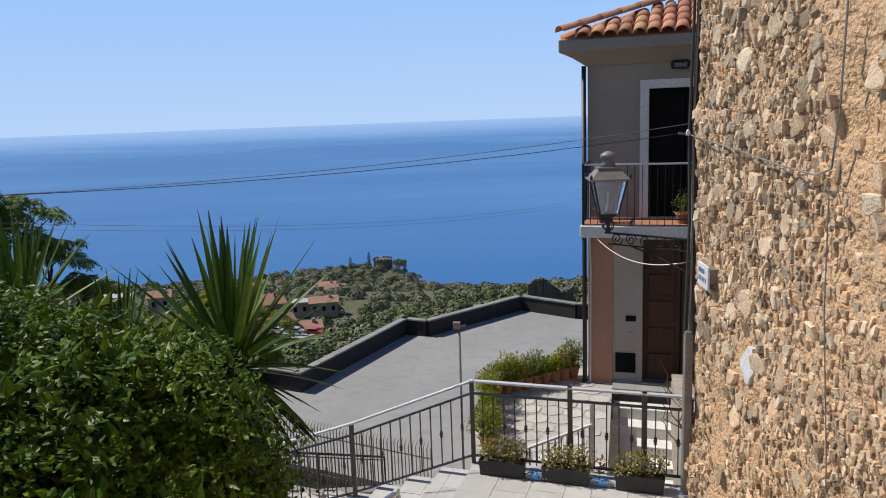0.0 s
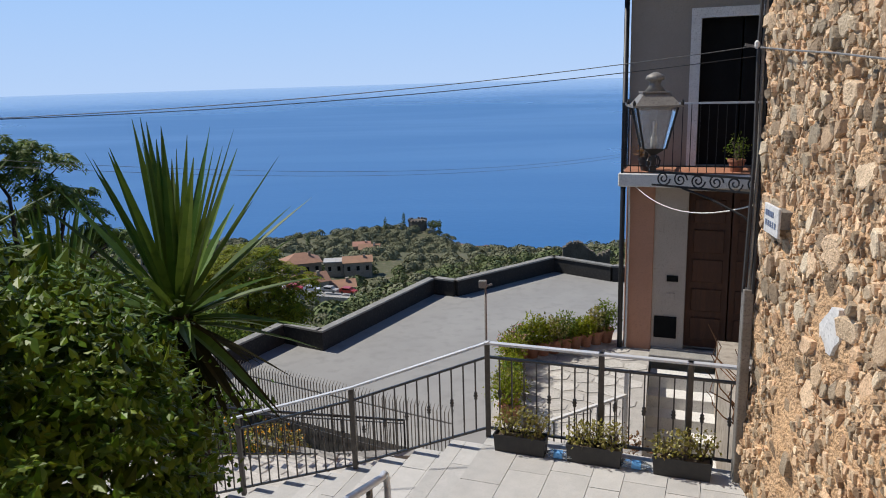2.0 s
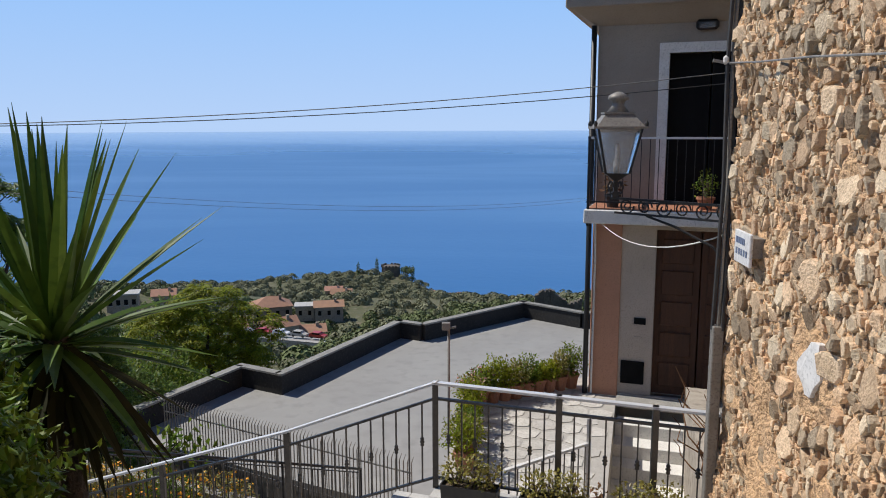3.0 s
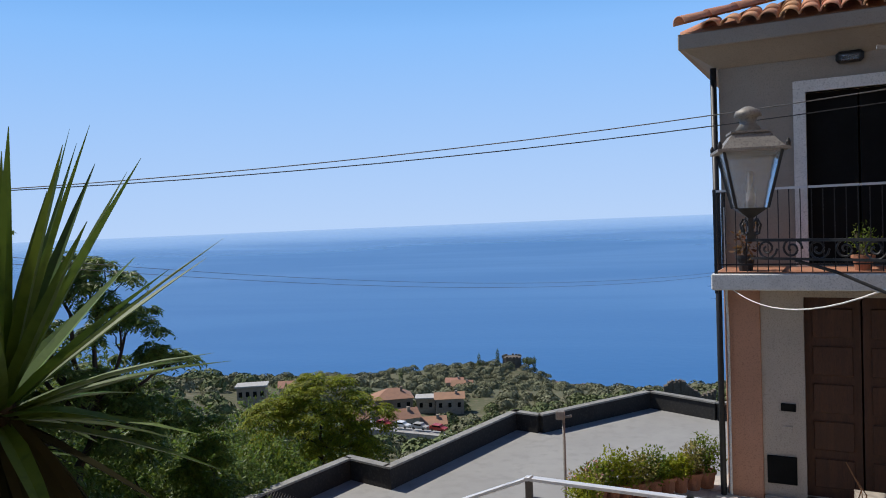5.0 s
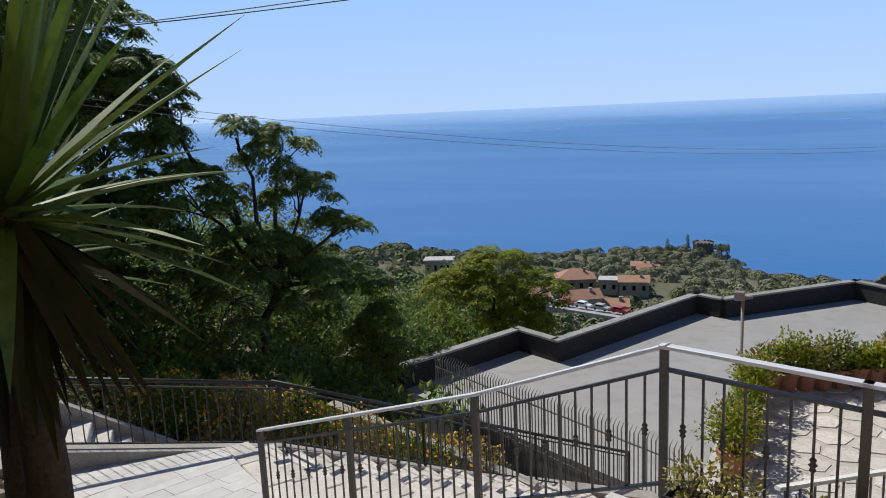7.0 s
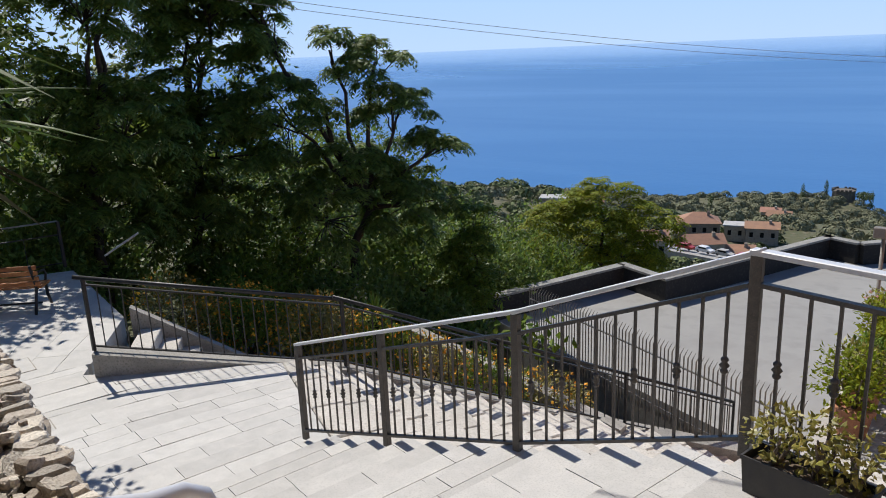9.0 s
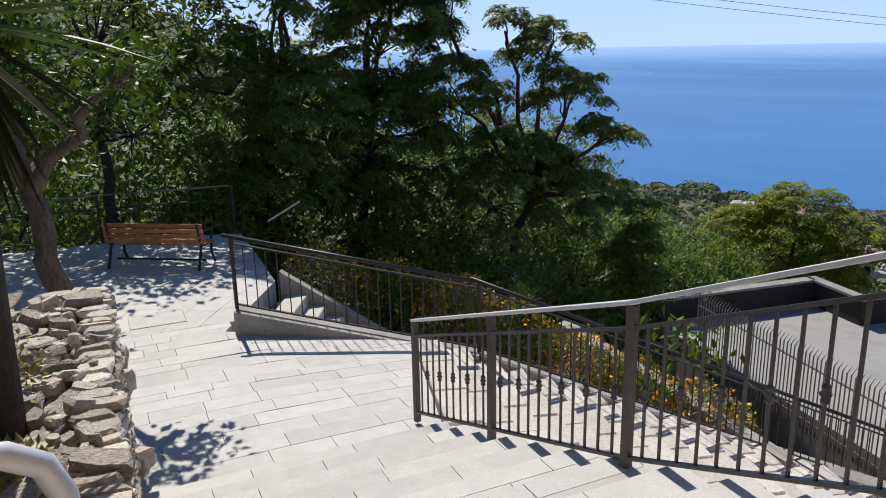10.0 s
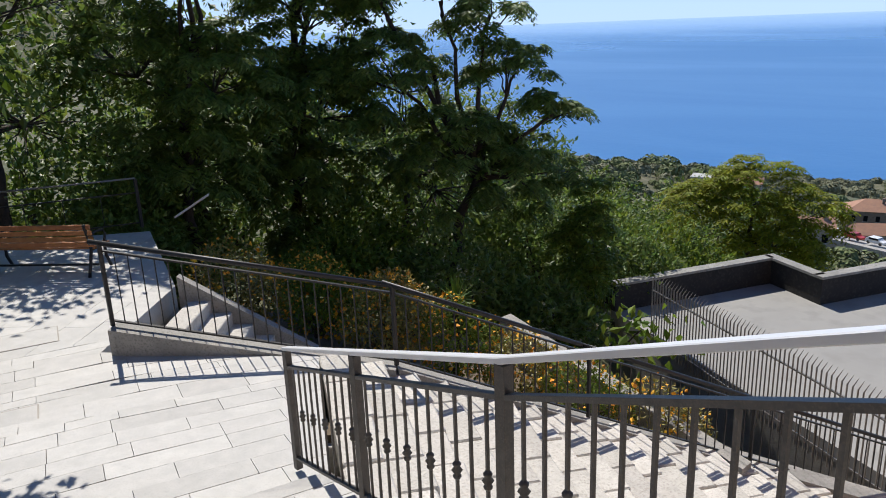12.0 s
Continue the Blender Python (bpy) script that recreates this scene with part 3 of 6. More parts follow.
for i in range(0, 7):
    a, b = Vector((*rp[i], 0)), Vector((*rp[i + 1], 0))
    d = (b - a).normalized()
    nrm = Vector((d.y, -d.x, 0))
    if nrm.dot(Vector((0, 26, 0)) - a) < 0:
        nrm = -nrm
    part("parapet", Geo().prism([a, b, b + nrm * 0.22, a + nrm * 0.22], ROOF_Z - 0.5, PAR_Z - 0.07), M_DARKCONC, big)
    part("coping", Geo().prism([a - nrm * 0.06 - d * 0.05, b - nrm * 0.06 + d * 0.05, b + nrm * 0.27 + d * 0.05, a + nrm * 0.27 - d * 0.05], PAR_Z - 0.07, PAR_Z), M_COPING, big, "pale stone coping")

# picket fence before the roof, and the low concrete walls of the flower bed
pk = thing("picket_fence", (-6, 21.6, -8.6), "grey steel picket fence with spiked tops", "fence")
KA, KB = Vector((-9.1, 23.6, -9.2)), Vector((-1.2, 19.6, -9.0))
nk = 76
for i in range(nk + 1):
    p = KA.lerp(KB, i / nk)
    part("picket", Geo().tube([p, p + Vector((0, 0, 1.72)), p + Vector((0.05, 0.08, 1.86))], [0.016, 0.016, 0.004], 5), M_PIPE, pk)
for z in (0.25, 1.45):
    part("rail", Geo().bar(KA + Vector((0, 0, z)), KB + Vector((0, 0, z)), 0.03, 0.03), M_PIPE, pk)
struct("bed_wall", Geo().prism([(-8.9, 18.0), (-3.6, 17.2), (-3.6, 17.45), (-8.9, 18.3)], -10, [-6.75, -7.3, -7.3, -6.75]).prism([(-4.6, 17.3), (-1.7, 19.4), (-1.9, 19.7), (-4.8, 17.6)], -10, [-7.4, -8.3, -8.3, -7.4]), M_CONC, "stepped weathered concrete wall of the flower bed", "wall")

# ---- house beyond the landing ----
HX, HY = -U, Vector((0.2505, 0.968, 0))
HC = Vector((2.41, 15.52, -0.202))
HS = 1.2      # the house's own unit, in metres
HM = Matrix(((HX.x * HS, HY.x * HS, 0, HC.x), (HX.y * HS, HY.y * HS, 0, HC.y), (0, 0, HS, HC.z), (0, 0, 0, 1)))


def hp(x, y, z):
    return HM @ Vector((x, y, z))


def hbox(*a):
    return Geo().box(*a, m=HM)


TERR = -3.12
TW = HC.z + HS * TERR      # terrace level
DX0, DX1, DZ0, DZ1 = 0.93, 2.0, -0.36, 1.62      # balcony door opening
GX0, GX1, GZ0, GZ1 = 0.86, 2.05, -3.08, -0.72     # street door opening
house = thing("house", hp(0, 0, TERR), "two-storey beige and salmon house with tiled roof", "house")
for x0, z0, x1, z1 in ((0, -0.5, DX0, 2.0), (DX1, -0.5, 6.5, 2.0), (DX0, DZ1, DX1, 2.0), (DX0, -0.5, DX1, DZ0)):
    part("wall", hbox(x0, 0, z0, x1, 0.3, z1), M_BEIGE, house, "beige rendered upper storey wall")
for x0, z0, x1, z1 in ((0.40, GZ0, GX0, -0.5), (GX1, GZ0, 6.5, -0.5), (GX0, GZ1, GX1, -0.5)):
    part("wall", hbox(x0, 0, z0, x1, 0.3, z1), M_CREAM, house, "cream rendered ground floor wall")
part("pilaster", Geo().box(0, -0.03, -9, 0.40, 0.3, -0.5, HM), M_PINK, house, "salmon pink corner pilaster", bevel=0.01)
for x0, y0, x1, y1 in ((0.0, 0.3, 0.25, 7), (6.25, 0.3, 6.5, 7), (0.25, 6.75, 6.25, 7)):
    part("wall", hbox(x0, y0, -9, x1, y1, 2.0), M_PINK, house, "salmon side wall")
part("wall", Geo().box(0.41, 0.02, -9, 6.5, 0.3, GZ0, HM), M_CREAM, house)
# inner floor takes the same painted room shade
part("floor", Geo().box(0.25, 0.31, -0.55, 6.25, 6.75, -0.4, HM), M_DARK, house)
# balcony door: white stone frame, open doorway filled with sheets coloured as room shade
bd = part("doorway_shade_sheet", hbox(DX0, 0.14, DZ0, DX0 + 0.52, 0.18, DZ1), M_DARK, house, "near-black sheet standing in for the unlit room in the open doorway")
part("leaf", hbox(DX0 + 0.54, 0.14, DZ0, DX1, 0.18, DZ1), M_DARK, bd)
for x0, z0, x1, z1 in ((DX0 - 0.13, DZ0, DX0, DZ1 + 0.13), (DX1, DZ0, DX1 + 0.13, DZ1 + 0.13), (DX0, DZ1, DX1, DZ1 + 0.13)):
    part("jamb", hbox(x0, -0.03, z0, x1, 0.12, z1), M_WHITE, bd, "white stone door surround")
# street door: panelled wood
gd = part("front_door", Geo().box(GX0, 0.14, GZ0, GX0 + 0.58, 0.19, GZ1, HM).box(GX0 + 0.6, 0.14, GZ0, GX1, 0.19, GZ1, HM), M_WOODDOOR, house, "dark brown panelled wooden door")
for x in (GX0 + 0.08, GX0 + 0.68):
    for i in range(5):
        z = GZ0 + 0.12 + i * 0.44
        part("panel", Geo().box(x, 0.115, z, x + 0.42, 0.15, z + 0.34, HM), M_WOODDOOR, gd, bevel=0.012)
part("doorstep", Geo().box(GX0 - 0.45, -0.38, TERR - 0.04, GX1 + 0.2, 0.1, GZ0, HM), M_CONC, house, bevel=0.01)
part("meter_box", Geo().box(0.44, -0.025, -2.93, 0.76, 0.02, -2.60, HM), M_DARK, house, "black meter box cover", bevel=0.006)
part("letter_slot", Geo().box(0.60, -0.02, -2.06, 0.76, 0.02, -1.97, HM), M_DARK, house)
part("doorbell", Geo().box(0.61, -0.015, -2.33, 0.72, 0.02, -2.24, HM), M_CREAM, house)
wl = part("wall_lamp", Geo().box(1.24, -0.09, 1.89, 1.52, 0.0, 2.02, HM), M_BLACKIRON, house, "black oval bulkhead lamp over the door", bevel=0.04)
part("glass", Geo().box(1.29, -0.10, 1.91, 1.47, -0.085, 1.975, HM), M_GLASS, wl, bevel=0.004)
# eaves and roof
EV = 0.39
part("cornice", Geo().box(-EV, -EV, 2.20, 7.0, 7.4, 2.38, HM), M_BEIGE, house, "beige eaves slab", bevel=0.015)
so = 0.06 - EV
part("soffit", Geo().add([hp(*p) for p in ((-0.02, -0.02, 2.0), (6.52, -0.02, 2.0), (6.52, 7.02, 2.0), (-0.02, 7.02, 2.0), (so, so, 2.2), (6.9, so, 2.2), (6.9, 7.3, 2.2), (so, 7.3, 2.2))], [(3, 2, 1, 0), (0, 1, 5, 4), (1, 2, 6, 5), (2, 3, 7, 6), (3, 0, 4, 7)]), M_BEIGE, house, "slanted soffit under the eaves")
SLP = 0.36
rf = Geo()
ridge = 3.4
rf.add([hp(-EV, -EV, 2.38), hp(7.0, -EV, 2.38), hp(7.0, 7.4, 2.38), hp(-EV, 7.4, 2.38), hp(ridge, ridge, 2.38 + SLP * (ridge + EV)), hp(3.5, ridge, 2.38 + SLP * (ridge + EV))],
       [(0, 1, 5, 4), (1, 2, 5), (2, 3, 4, 5), (3, 0, 4)])
roof_h = part("roof", rf, M_TILE, house, "terracotta barrel tile roof")
# gutter pipe at the corner, and a pale cable conduit
part("downpipe", Geo().tube([hp(-0.05, -0.07, 2.0), hp(-0.05, -0.07, -6)], 0.045, 10), M_BLACKIRON, house, "dark drainpipe", smooth=True)
part("conduit", Geo().tube([hp(0.04, -0.09, 0.35), hp(0.03, -0.09, -0.3), hp(0.05, -0.09, -1.2), hp(0.04, -0.09, -3.1)], 0.018, 6), M_WHITE, house)
# balcony
bal = part("balcony", Geo().box(-0.02, -0.85, -0.56, 2.6, 0, -0.38, HM), M_WHITE, house, "white balcony slab", bevel=0.015)
part("floor_tiles", Geo().box(0.03, -0.80, -0.375, 2.55, -0.004, -0.362, HM), M_TERRA, bal)
for i in range(24):
    x = 0.03 + i * 0.107
    part("baluster", Geo().bar(hp(x, -0.8, -0.36), hp(x, -0.8, 0.52), 0.012), M_BLACKIRON, bal)
for i in range(7):
    part("baluster", Geo().bar(hp(0.03, -0.7 + i * 0.107, -0.36), hp(0.03, -0.7 + i * 0.107, 0.52), 0.012), M_BLACKIRON, bal)
part("top_rail", Geo().bar(hp(0.01, -0.8, 0.53), hp(2.58, -0.8, 0.53), 0.045, 0.03), M_STEEL, bal)
part("top_rail", Geo().bar(hp(0.03, -0.82, 0.53), hp(0.03, 0, 0.53), 0.045, 0.03), M_BLACKIRON, bal)
part("lower_rail", Geo().bar(hp(0.01, -0.8, -0.28), hp(2.58, -0.8, -0.28), 0.03, 0.02), M_BLACKIRON, bal)
part("post", Geo().bar(hp(0.03, -0.8, -0.6), hp(0.03, -0.8, 0.55), 0.04), M_BLACKIRON, bal)

# terrace before the house, with a stairwell going down towards the landing
tp = [uv(0.2, -0.35), uv(-1.5, -0.35), (2.2, 11.7), hp(0.42, -0.40, 0), hp(0.42, 0, 0), hp(-0.02, 0, 0), hp(-0.05, 0.75, 0), (0.22, 15.1), (0.12, 12.2)]
terr = struct("terrace", Geo().prism(tp, -11, TW - 0.012), M_TERRBED, "mortar bed of the house terrace", "terrace")
well = thing("stairwell_steps", hp(1.4, -1.2, -4), "white stone steps leading down from the house door", "stairs", kind="structure")
for k in range(6):
    part("step", hbox(0.45, -0.66 - 0.30 * k, TERR - 0.17 * (k + 1) - 0.5, 2.3, -0.36 - 0.30 * k, TERR - 0.17 * (k + 1)), M_WHITE, well, bevel=0.008)


# ---- plants ----
def unit(a):
    return a / np.maximum(np.linalg.norm(a, axis=-1, keepdims=True), 1e-9)


def blades(base, d, up, L, W, fold=0.25):
    """One pointed leaf of four corners for each row: at base, along d, lying across up."""
    s = unit(np.cross(d, up))
    nrm = unit(np.cross(s, d))
    L, W = L[:, None], W[:, None]
    mid = base + d * L * 0.45 - nrm * W * fold
    v = np.stack([base, mid + s * W / 2, base + d * L, mid - s * W / 2], 1).reshape(-1, 3)
    n = len(base)
    f = np.arange(4 * n).reshape(n, 4)
    return v, f


def raw(vf):
    return [tuple(p) for p in vf[0].tolist()], [tuple(q) for q in vf[1].tolist()]


def merge(parts):
    k, vs, fs = 0, [], []
    for v, f in parts:
        vs.append(v)
        fs.append(f + k)
        k += len(v)
    return np.concatenate(vs), np.concatenate(fs)


def ball(r, n):
    d = unit(r.normal(size=(n, 3)))
    return d


def shell_leaves(seed, blobs, n, size, inner=0.75, droop=0.2, aspect=0.5, lump=0.18, freq=1.6):
    """Leaves over the lumpy skins of overlapping blobs (centre, radii), facing out and up."""
    r = np.random.RandomState(seed)
    out = []
    vol = np.array([(b[1][0] * b[1][1] * b[1][2]) ** 0.67 for b in blobs])
    for b, share in zip(blobs, vol / vol.sum()):
        k = int(n * share)
        d = ball(r, k)
        c, rad = np.array(b[0]), np.array(b[1])
        rr = np.array([1 + lump * noise.noise(Vector(q * freq * 2 + c)) + lump * 0.6 * noise.noise(Vector(q * freq * 6 + c)) for q in d])
        depth = 1 - (1 - inner) * r.rand(k) ** 1.6
        p = c + d * rad * (rr * depth)[:, None]
        ok = np.ones(k, bool)
        for o in blobs:
            if o is not b:
                ok &= (((p - np.array(o[0])) / np.array(o[1])) ** 2).sum(1) > inner * inner * 0.85
        p, d = p[ok], d[ok]
        k = len(p)
        ld = unit(unit(d + np.array([0, 0, 0.3])) * 0.7 + r.normal(size=(k, 3)) * 0.75 - np.array([0, 0, droop]))
        upv = unit(d * 0.6 + np.array([0, 0, 0.8]) + r.normal(size=(k, 3)) * 0.35)
        L = size * r.uniform(0.6, 1.3, k)
        out.append(blades(p, ld, upv, L, L * aspect * r.uniform(0.8, 1.2, k)))
    return merge(out)


def tufts(seed, tips, outs, per, length, pairs, leaf, aspect=0.32, droop=0.55):
    """Feathered leaves spread like an umbrella round each branch tip."""
    r = np.random.RandomState(seed)
    n = len(tips) * per
    base = np.repeat(tips, per, 0) + r.normal(size=(n, 3)) * 0.03
    az = np.tile(np.arange(per) * 6.283 / per, len(tips)) + np.repeat(r.uniform(0, 6.283, len(tips)), per) + r.normal(size=n) * 0.25
    flat = np.stack([np.cos(az), np.sin(az), np.zeros(n)], 1)
    d = unit(flat + np.repeat(outs, per, 0) * 0.45 + np.array([0, 0, 0.38]) + r.normal(size=(n, 3)) * 0.2)
    L = length * r.uniform(0.65, 1.2, n)
    side = unit(np.cross(d, np.array([0.03, 0.02, 1.0])))
    res = []
    for j in range(pairs):
        t = 0.2 + 0.8 * (j + 0.5) / pairs
        p = base + d * (L * t)[:, None] - np.array([0, 0, 1]) * (droop * L * t * t)[:, None]
        tang = unit(d - np.array([0, 0, 2 * droop * t]))
        for sgn in (-1, 1):
            ld = unit(side * sgn * 0.85 + tang * 0.5 - np.array([0, 0, 0.28]) + r.normal(size=(n, 3)) * 0.12)
            up = unit(np.cross(tang, side) * -1 + np.array([0, 0, 1.0]) + r.normal(size=(n, 3)) * 0.15)
            ll = leaf * (1.15 - 0.45 * t) * r.uniform(0.8, 1.2, n)
            res.append(blades(p, ld, up, ll, ll * aspect))
    return merge(res)


def limb(g, a, b, r0, r1, seed, n=7, bend=0.12):
    q = rng(seed)
    a, b = Vector(a), Vector(b)
    L = (b - a).length
    pts, rs = [], []
    for i in range(n + 1):
        t = i / n
        w = math.sin(math.pi * t) * bend * L
        pts.append(a.lerp(b, t) + Vector((q.uniform(-1, 1), q.uniform(-1, 1), 0.6)) * w * 0.5)
        rs.append(r0 + (r1 - r0) * t)
    g.tube(pts, rs, 7)


def far_(p, k):
    """The place p moved k times as far from the foot of the stairs."""
    return Vector((1.0, 6.5, -1.0)).lerp(Vector(p), k)


def tree(base, clumps, seed, label, tips=120, per=9, length=0.55, pairs=6, leaf=0.17, trunk_r=0.14, material=None, bark=None, broad=False, group="trees on the slope", droop=0.55, back=1.0):
    """Trunk, limbs to each clump of the crown, and a crown of tufted leaves."""
    r = np.random.RandomState(seed)
    base = far_(base, back)
    clumps = [(far_(c, back), rad * back) for c, rad in clumps]
    t = thing("tree", base, label, "tree", group)
    g = Geo()
    mid = Vector(clumps[0][0]).lerp(base, 0.45)
    limb(g, base - Vector((0, 0, 0.4)), mid, trunk_r, trunk_r * 0.7, seed)
    vol = [c[1] ** 2 for c in clumps]
    tp, to = [], []
    for i, (c, rad) in enumerate(clumps):
        c = Vector(c)
        limb(g, mid, c, trunk_r * 0.55, trunk_r * 0.2, seed + i + 1)
        k = max(4, int(tips * vol[i] / sum(vol)))
        for q in range(k):
            d = Vector(r.normal(size=3)).normalized()
            d.z = abs(d.z) if not broad and r.rand() < 0.7 else d.z * 0.85
            p = c + d * rad * ((0.35 + 0.65 * r.rand() ** 0.6) if broad else (0.5 + 0.5 * r.rand() ** 0.5))
            tp.append(p)
            to.append(d)
            if q % 5 == 0:
                limb(g, c.lerp(mid, 0.15), p, trunk_r * 0.17, trunk_r * 0.05, seed + 31 * q, 4)
    part("trunk", g, bark or M_DARKBARK, t, smooth=True)
    tp, to = np.array([tuple(p) for p in tp]), np.array([tuple(p) for p in to])
    if broad:
        n = len(tp) * per
        b = np.repeat(tp, per, 0) + r.normal(size=(n, 3)) * length * 0.45
        d = unit(np.repeat(to, per, 0) + r.normal(size=(n, 3)) * 0.7 - np.array([0, 0, 0.25]))
        L = leaf * r.uniform(0.6, 1.3, n)
        vf = blades(b, d, unit(np.array([0, 0, 1.0]) + r.normal(size=(n, 3)) * 0.4), L, L * 0.62)
    else:
        vf = tufts(seed, tp, to, per, length, pairs, leaf, droop=droop)
    part("crown", raw(vf), material or M_LEAF_TREE, t)
    return t


def yucca(c, seed, label, n=120, L=0.95, W=0.05, ground=-2.6, trunk=0.10, group="yuccas in the bed"):
    """Trunk, sword leaves rising and arching from the crown, and a skirt of hanging dead ones, coloured darker for
    shade.
    """
    c = Vector(c)
    t = thing("yucca", (c.x, c.y, ground), label, "yucca", group)
    if trunk:
        g = Geo()
        g.tube([(c.x + 0.06, c.y - 0.05, ground - 0.2), (c.x + 0.03, c.y, (ground + c.z) / 2), (c.x, c.y, c.z + 0.05)], [trunk * 1.2, trunk, trunk * 0.8], 10)
        part("trunk", g, M_DARKBARK, t, smooth=True)
    q = rng(seed)
    for nm, cnt, dead in (("leaves", n, False), ("hanging_leaves", int(n * 0.8), True)):
        if dead and not trunk:
            continue
        g = Geo()
        for i in range(cnt):
            a = i * 2.39996 + q.uniform(-0.2, 0.2)
            f = (i + 0.5) / cnt
            el = radians(86 - 104 * f ** 1.25 + q.uniform(-8, 8)) if not dead else radians(-30 - 52 * q.random())
            ll = L * (0.78 + 0.25 * math.sin(math.pi * min(1, f + 0.2))) * q.uniform(0.85, 1.1) * (0.76 if dead else 1)
            d = Vector((math.cos(a) * math.cos(el), math.sin(a) * math.cos(el), math.sin(el)))
            s = Vector((-math.sin(a), math.cos(a), 0))
            b = c + Vector((math.cos(a), math.sin(a), 0)) * 0.05 + Vector((0, 0, 0.14 * (1 - f) - (0.15 if dead else 0.05)))
            up = s.cross(d)
            if up.z < 0:
                up = -up
            k = len(g.v)
            sag = 0.10 * ll * math.cos(el) * (1.5 if f > 0.6 else 0.6)
            for j in range(5):
                u = j / 4
                w = W * (0.7, 1.0, 0.85, 0.5, 0.04)[j] * q.uniform(0.95, 1.05)
                p = b + d * ll * u - Vector((0, 0, sag * u * u))
                g.v += [tuple(p + s * w / 2 + up * w * 0.22), tuple(p), tuple(p - s * w / 2 + up * w * 0.22)]
            for j in range(4):
                m = k + 3 * j
                g.f += [(m, m + 1, m + 4, m + 3), (m + 1, m + 2, m + 5, m + 4)]
        part(nm, g, M_DEADBLADE_SHADE if dead else M_YUCCA, t, "withered hanging leaves coloured darker for the shade under the crown" if dead else "")
    return t


def shrub(name, blobs, seed, n, size, material, label, group="", stem=True, aspect=0.5, inner=0.6, flowers=None, cat="shrub", lump=0.22):
    zs = min(b[0][2] - b[1][2] for b in blobs)
    c0 = blobs[0][0]
    t = thing(name, (c0[0], c0[1], zs), label, cat, group)
    if stem:
        g = Geo()
        for i, b in enumerate(blobs):
            for j in range(4):
                a = j * 1.57 + i
                limb(g, (c0[0] + 0.1 * math.cos(a) * b[1][0], c0[1] + 0.1 * math.sin(a) * b[1][1], zs), (b[0][0] + 0.5 * math.cos(a) * b[1][0], b[0][1] + 0.5 * math.sin(a) * b[1][1], b[0][2] + 0.2 * b[1][2]), 0.03 * b[1][2] + 0.004, 0.004, seed + j, 4)
        part("stem", g, M_DARKBARK, t)
    part("leaves", raw(shell_leaves(seed, blobs, n, size, inner=inner, aspect=aspect, lump=lump)), material, t)
    if flowers:
        part("blossoms", raw(shell_leaves(seed + 1, blobs, flowers[0], flowers[1], inner=0.92, aspect=0.9, lump=lump)), flowers[2], t, "small blossoms", kind="stuff")
    return t


# the bed beside the stairs
def shoots(seed, blobs, n, length, leaves, leaf):
    """Shoots standing out of overlapping blobs, each with small leaves set along it in turn."""
    r = np.random.RandomState(seed)
    base, dirs = [], []
    vol = np.array([(b[1][0] * b[1][1] * b[1][2]) ** 0.67 for b in blobs])
    for b, share in zip(blobs, vol / vol.sum()):
        k = int(n * share)
        d = ball(r, k)
        c, rad = np.array(b[0]), np.array(b[1])
        rr = np.array([0.93 + 0.16 * noise.noise(Vector(q * 2.6 + c)) + 0.14 * noise.noise(Vector(q * 7 + c)) for q in d])
        p = c + d * rad * (rr * r.uniform(0.9, 1.02, k))[:, None]
        ok = np.ones(k, bool)
        for o in blobs:
            if o is not b:
                ok &= (((p - np.array(o[0])) / np.array(o[1])) ** 2).sum(1) > 0.72
        base.append(p[ok])
        dirs.append(d[ok])
    base, dirs = np.concatenate(base), np.concatenate(dirs)
    k = len(base)
    sd = unit(dirs * 0.8 + np.array([0, 0, 0.45]) + r.normal(size=(k, 3)) * 0.45)
    L = length * r.uniform(0.5, 1.35, k)
    side = unit(np.cross(sd, r.normal(size=(k, 3))))
    res = []
    for i in range(leaves):
        t = (i + 0.5) / leaves
        p = base + sd * (L * t)[:, None] - np.array([0, 0, 1]) * (0.35 * L * t * t)[:, None]
        sgn = -1 if i % 2 else 1
        ld = unit(side * sgn + sd * 0.45 + r.normal(size=(k, 3)) * 0.3)
        up = unit(np.array([0, 0, 1.0]) + dirs * 0.5 + r.normal(size=(k, 3)) * 0.4)
        ll = leaf * (1.2 - 0.55 * t) * r.uniform(0.75, 1.25, k)
        res.append(blades(p, ld, up, ll, ll * 0.62, fold=0.12))
    return merge(res)


hedge = [((-2.15, 4.6, -0.66), (1.4, 1.25, 1.2)), ((-1.42, 4.95, -0.80), (0.68, 0.75, 1.0)), ((-3.5, 5.3, -0.5), (1.3, 1.2, 1.15)), ((-1.25, 3.9, -1.15), (0.60, 0.9, 0.85)), ((-3.0, 3.6, -0.5), (1.2, 1.0, 1.1))]
hd = thing("hedge_bush", (-2.15, 4.6, -2.0), "large dense dark green hedge bush in the bed", "shrub")
gh = Geo()
for hi, (hc, hr_) in enumerate(hedge):
    for hj in range(5):
        ha = hj * 1.26 + hi
        limb(gh, (hc[0], hc[1], bed_z(hc[0], hc[1]) - 0.1), (hc[0] + 0.6 * hr_[0] * math.cos(ha), hc[1] + 0.6 * hr_[1] * math.sin(ha), hc[2] + 0.4 * hr_[2]), 0.035, 0.006, 40 + hj + 7 * hi, 5)
part("stem", gh, M_DARKBARK, hd)
part("foliage", raw(shoots(11, hedge, 7600, 0.22, 9, 0.05)), M_LEAF_BUSH, hd, "small glossy leaves on outer shoots")
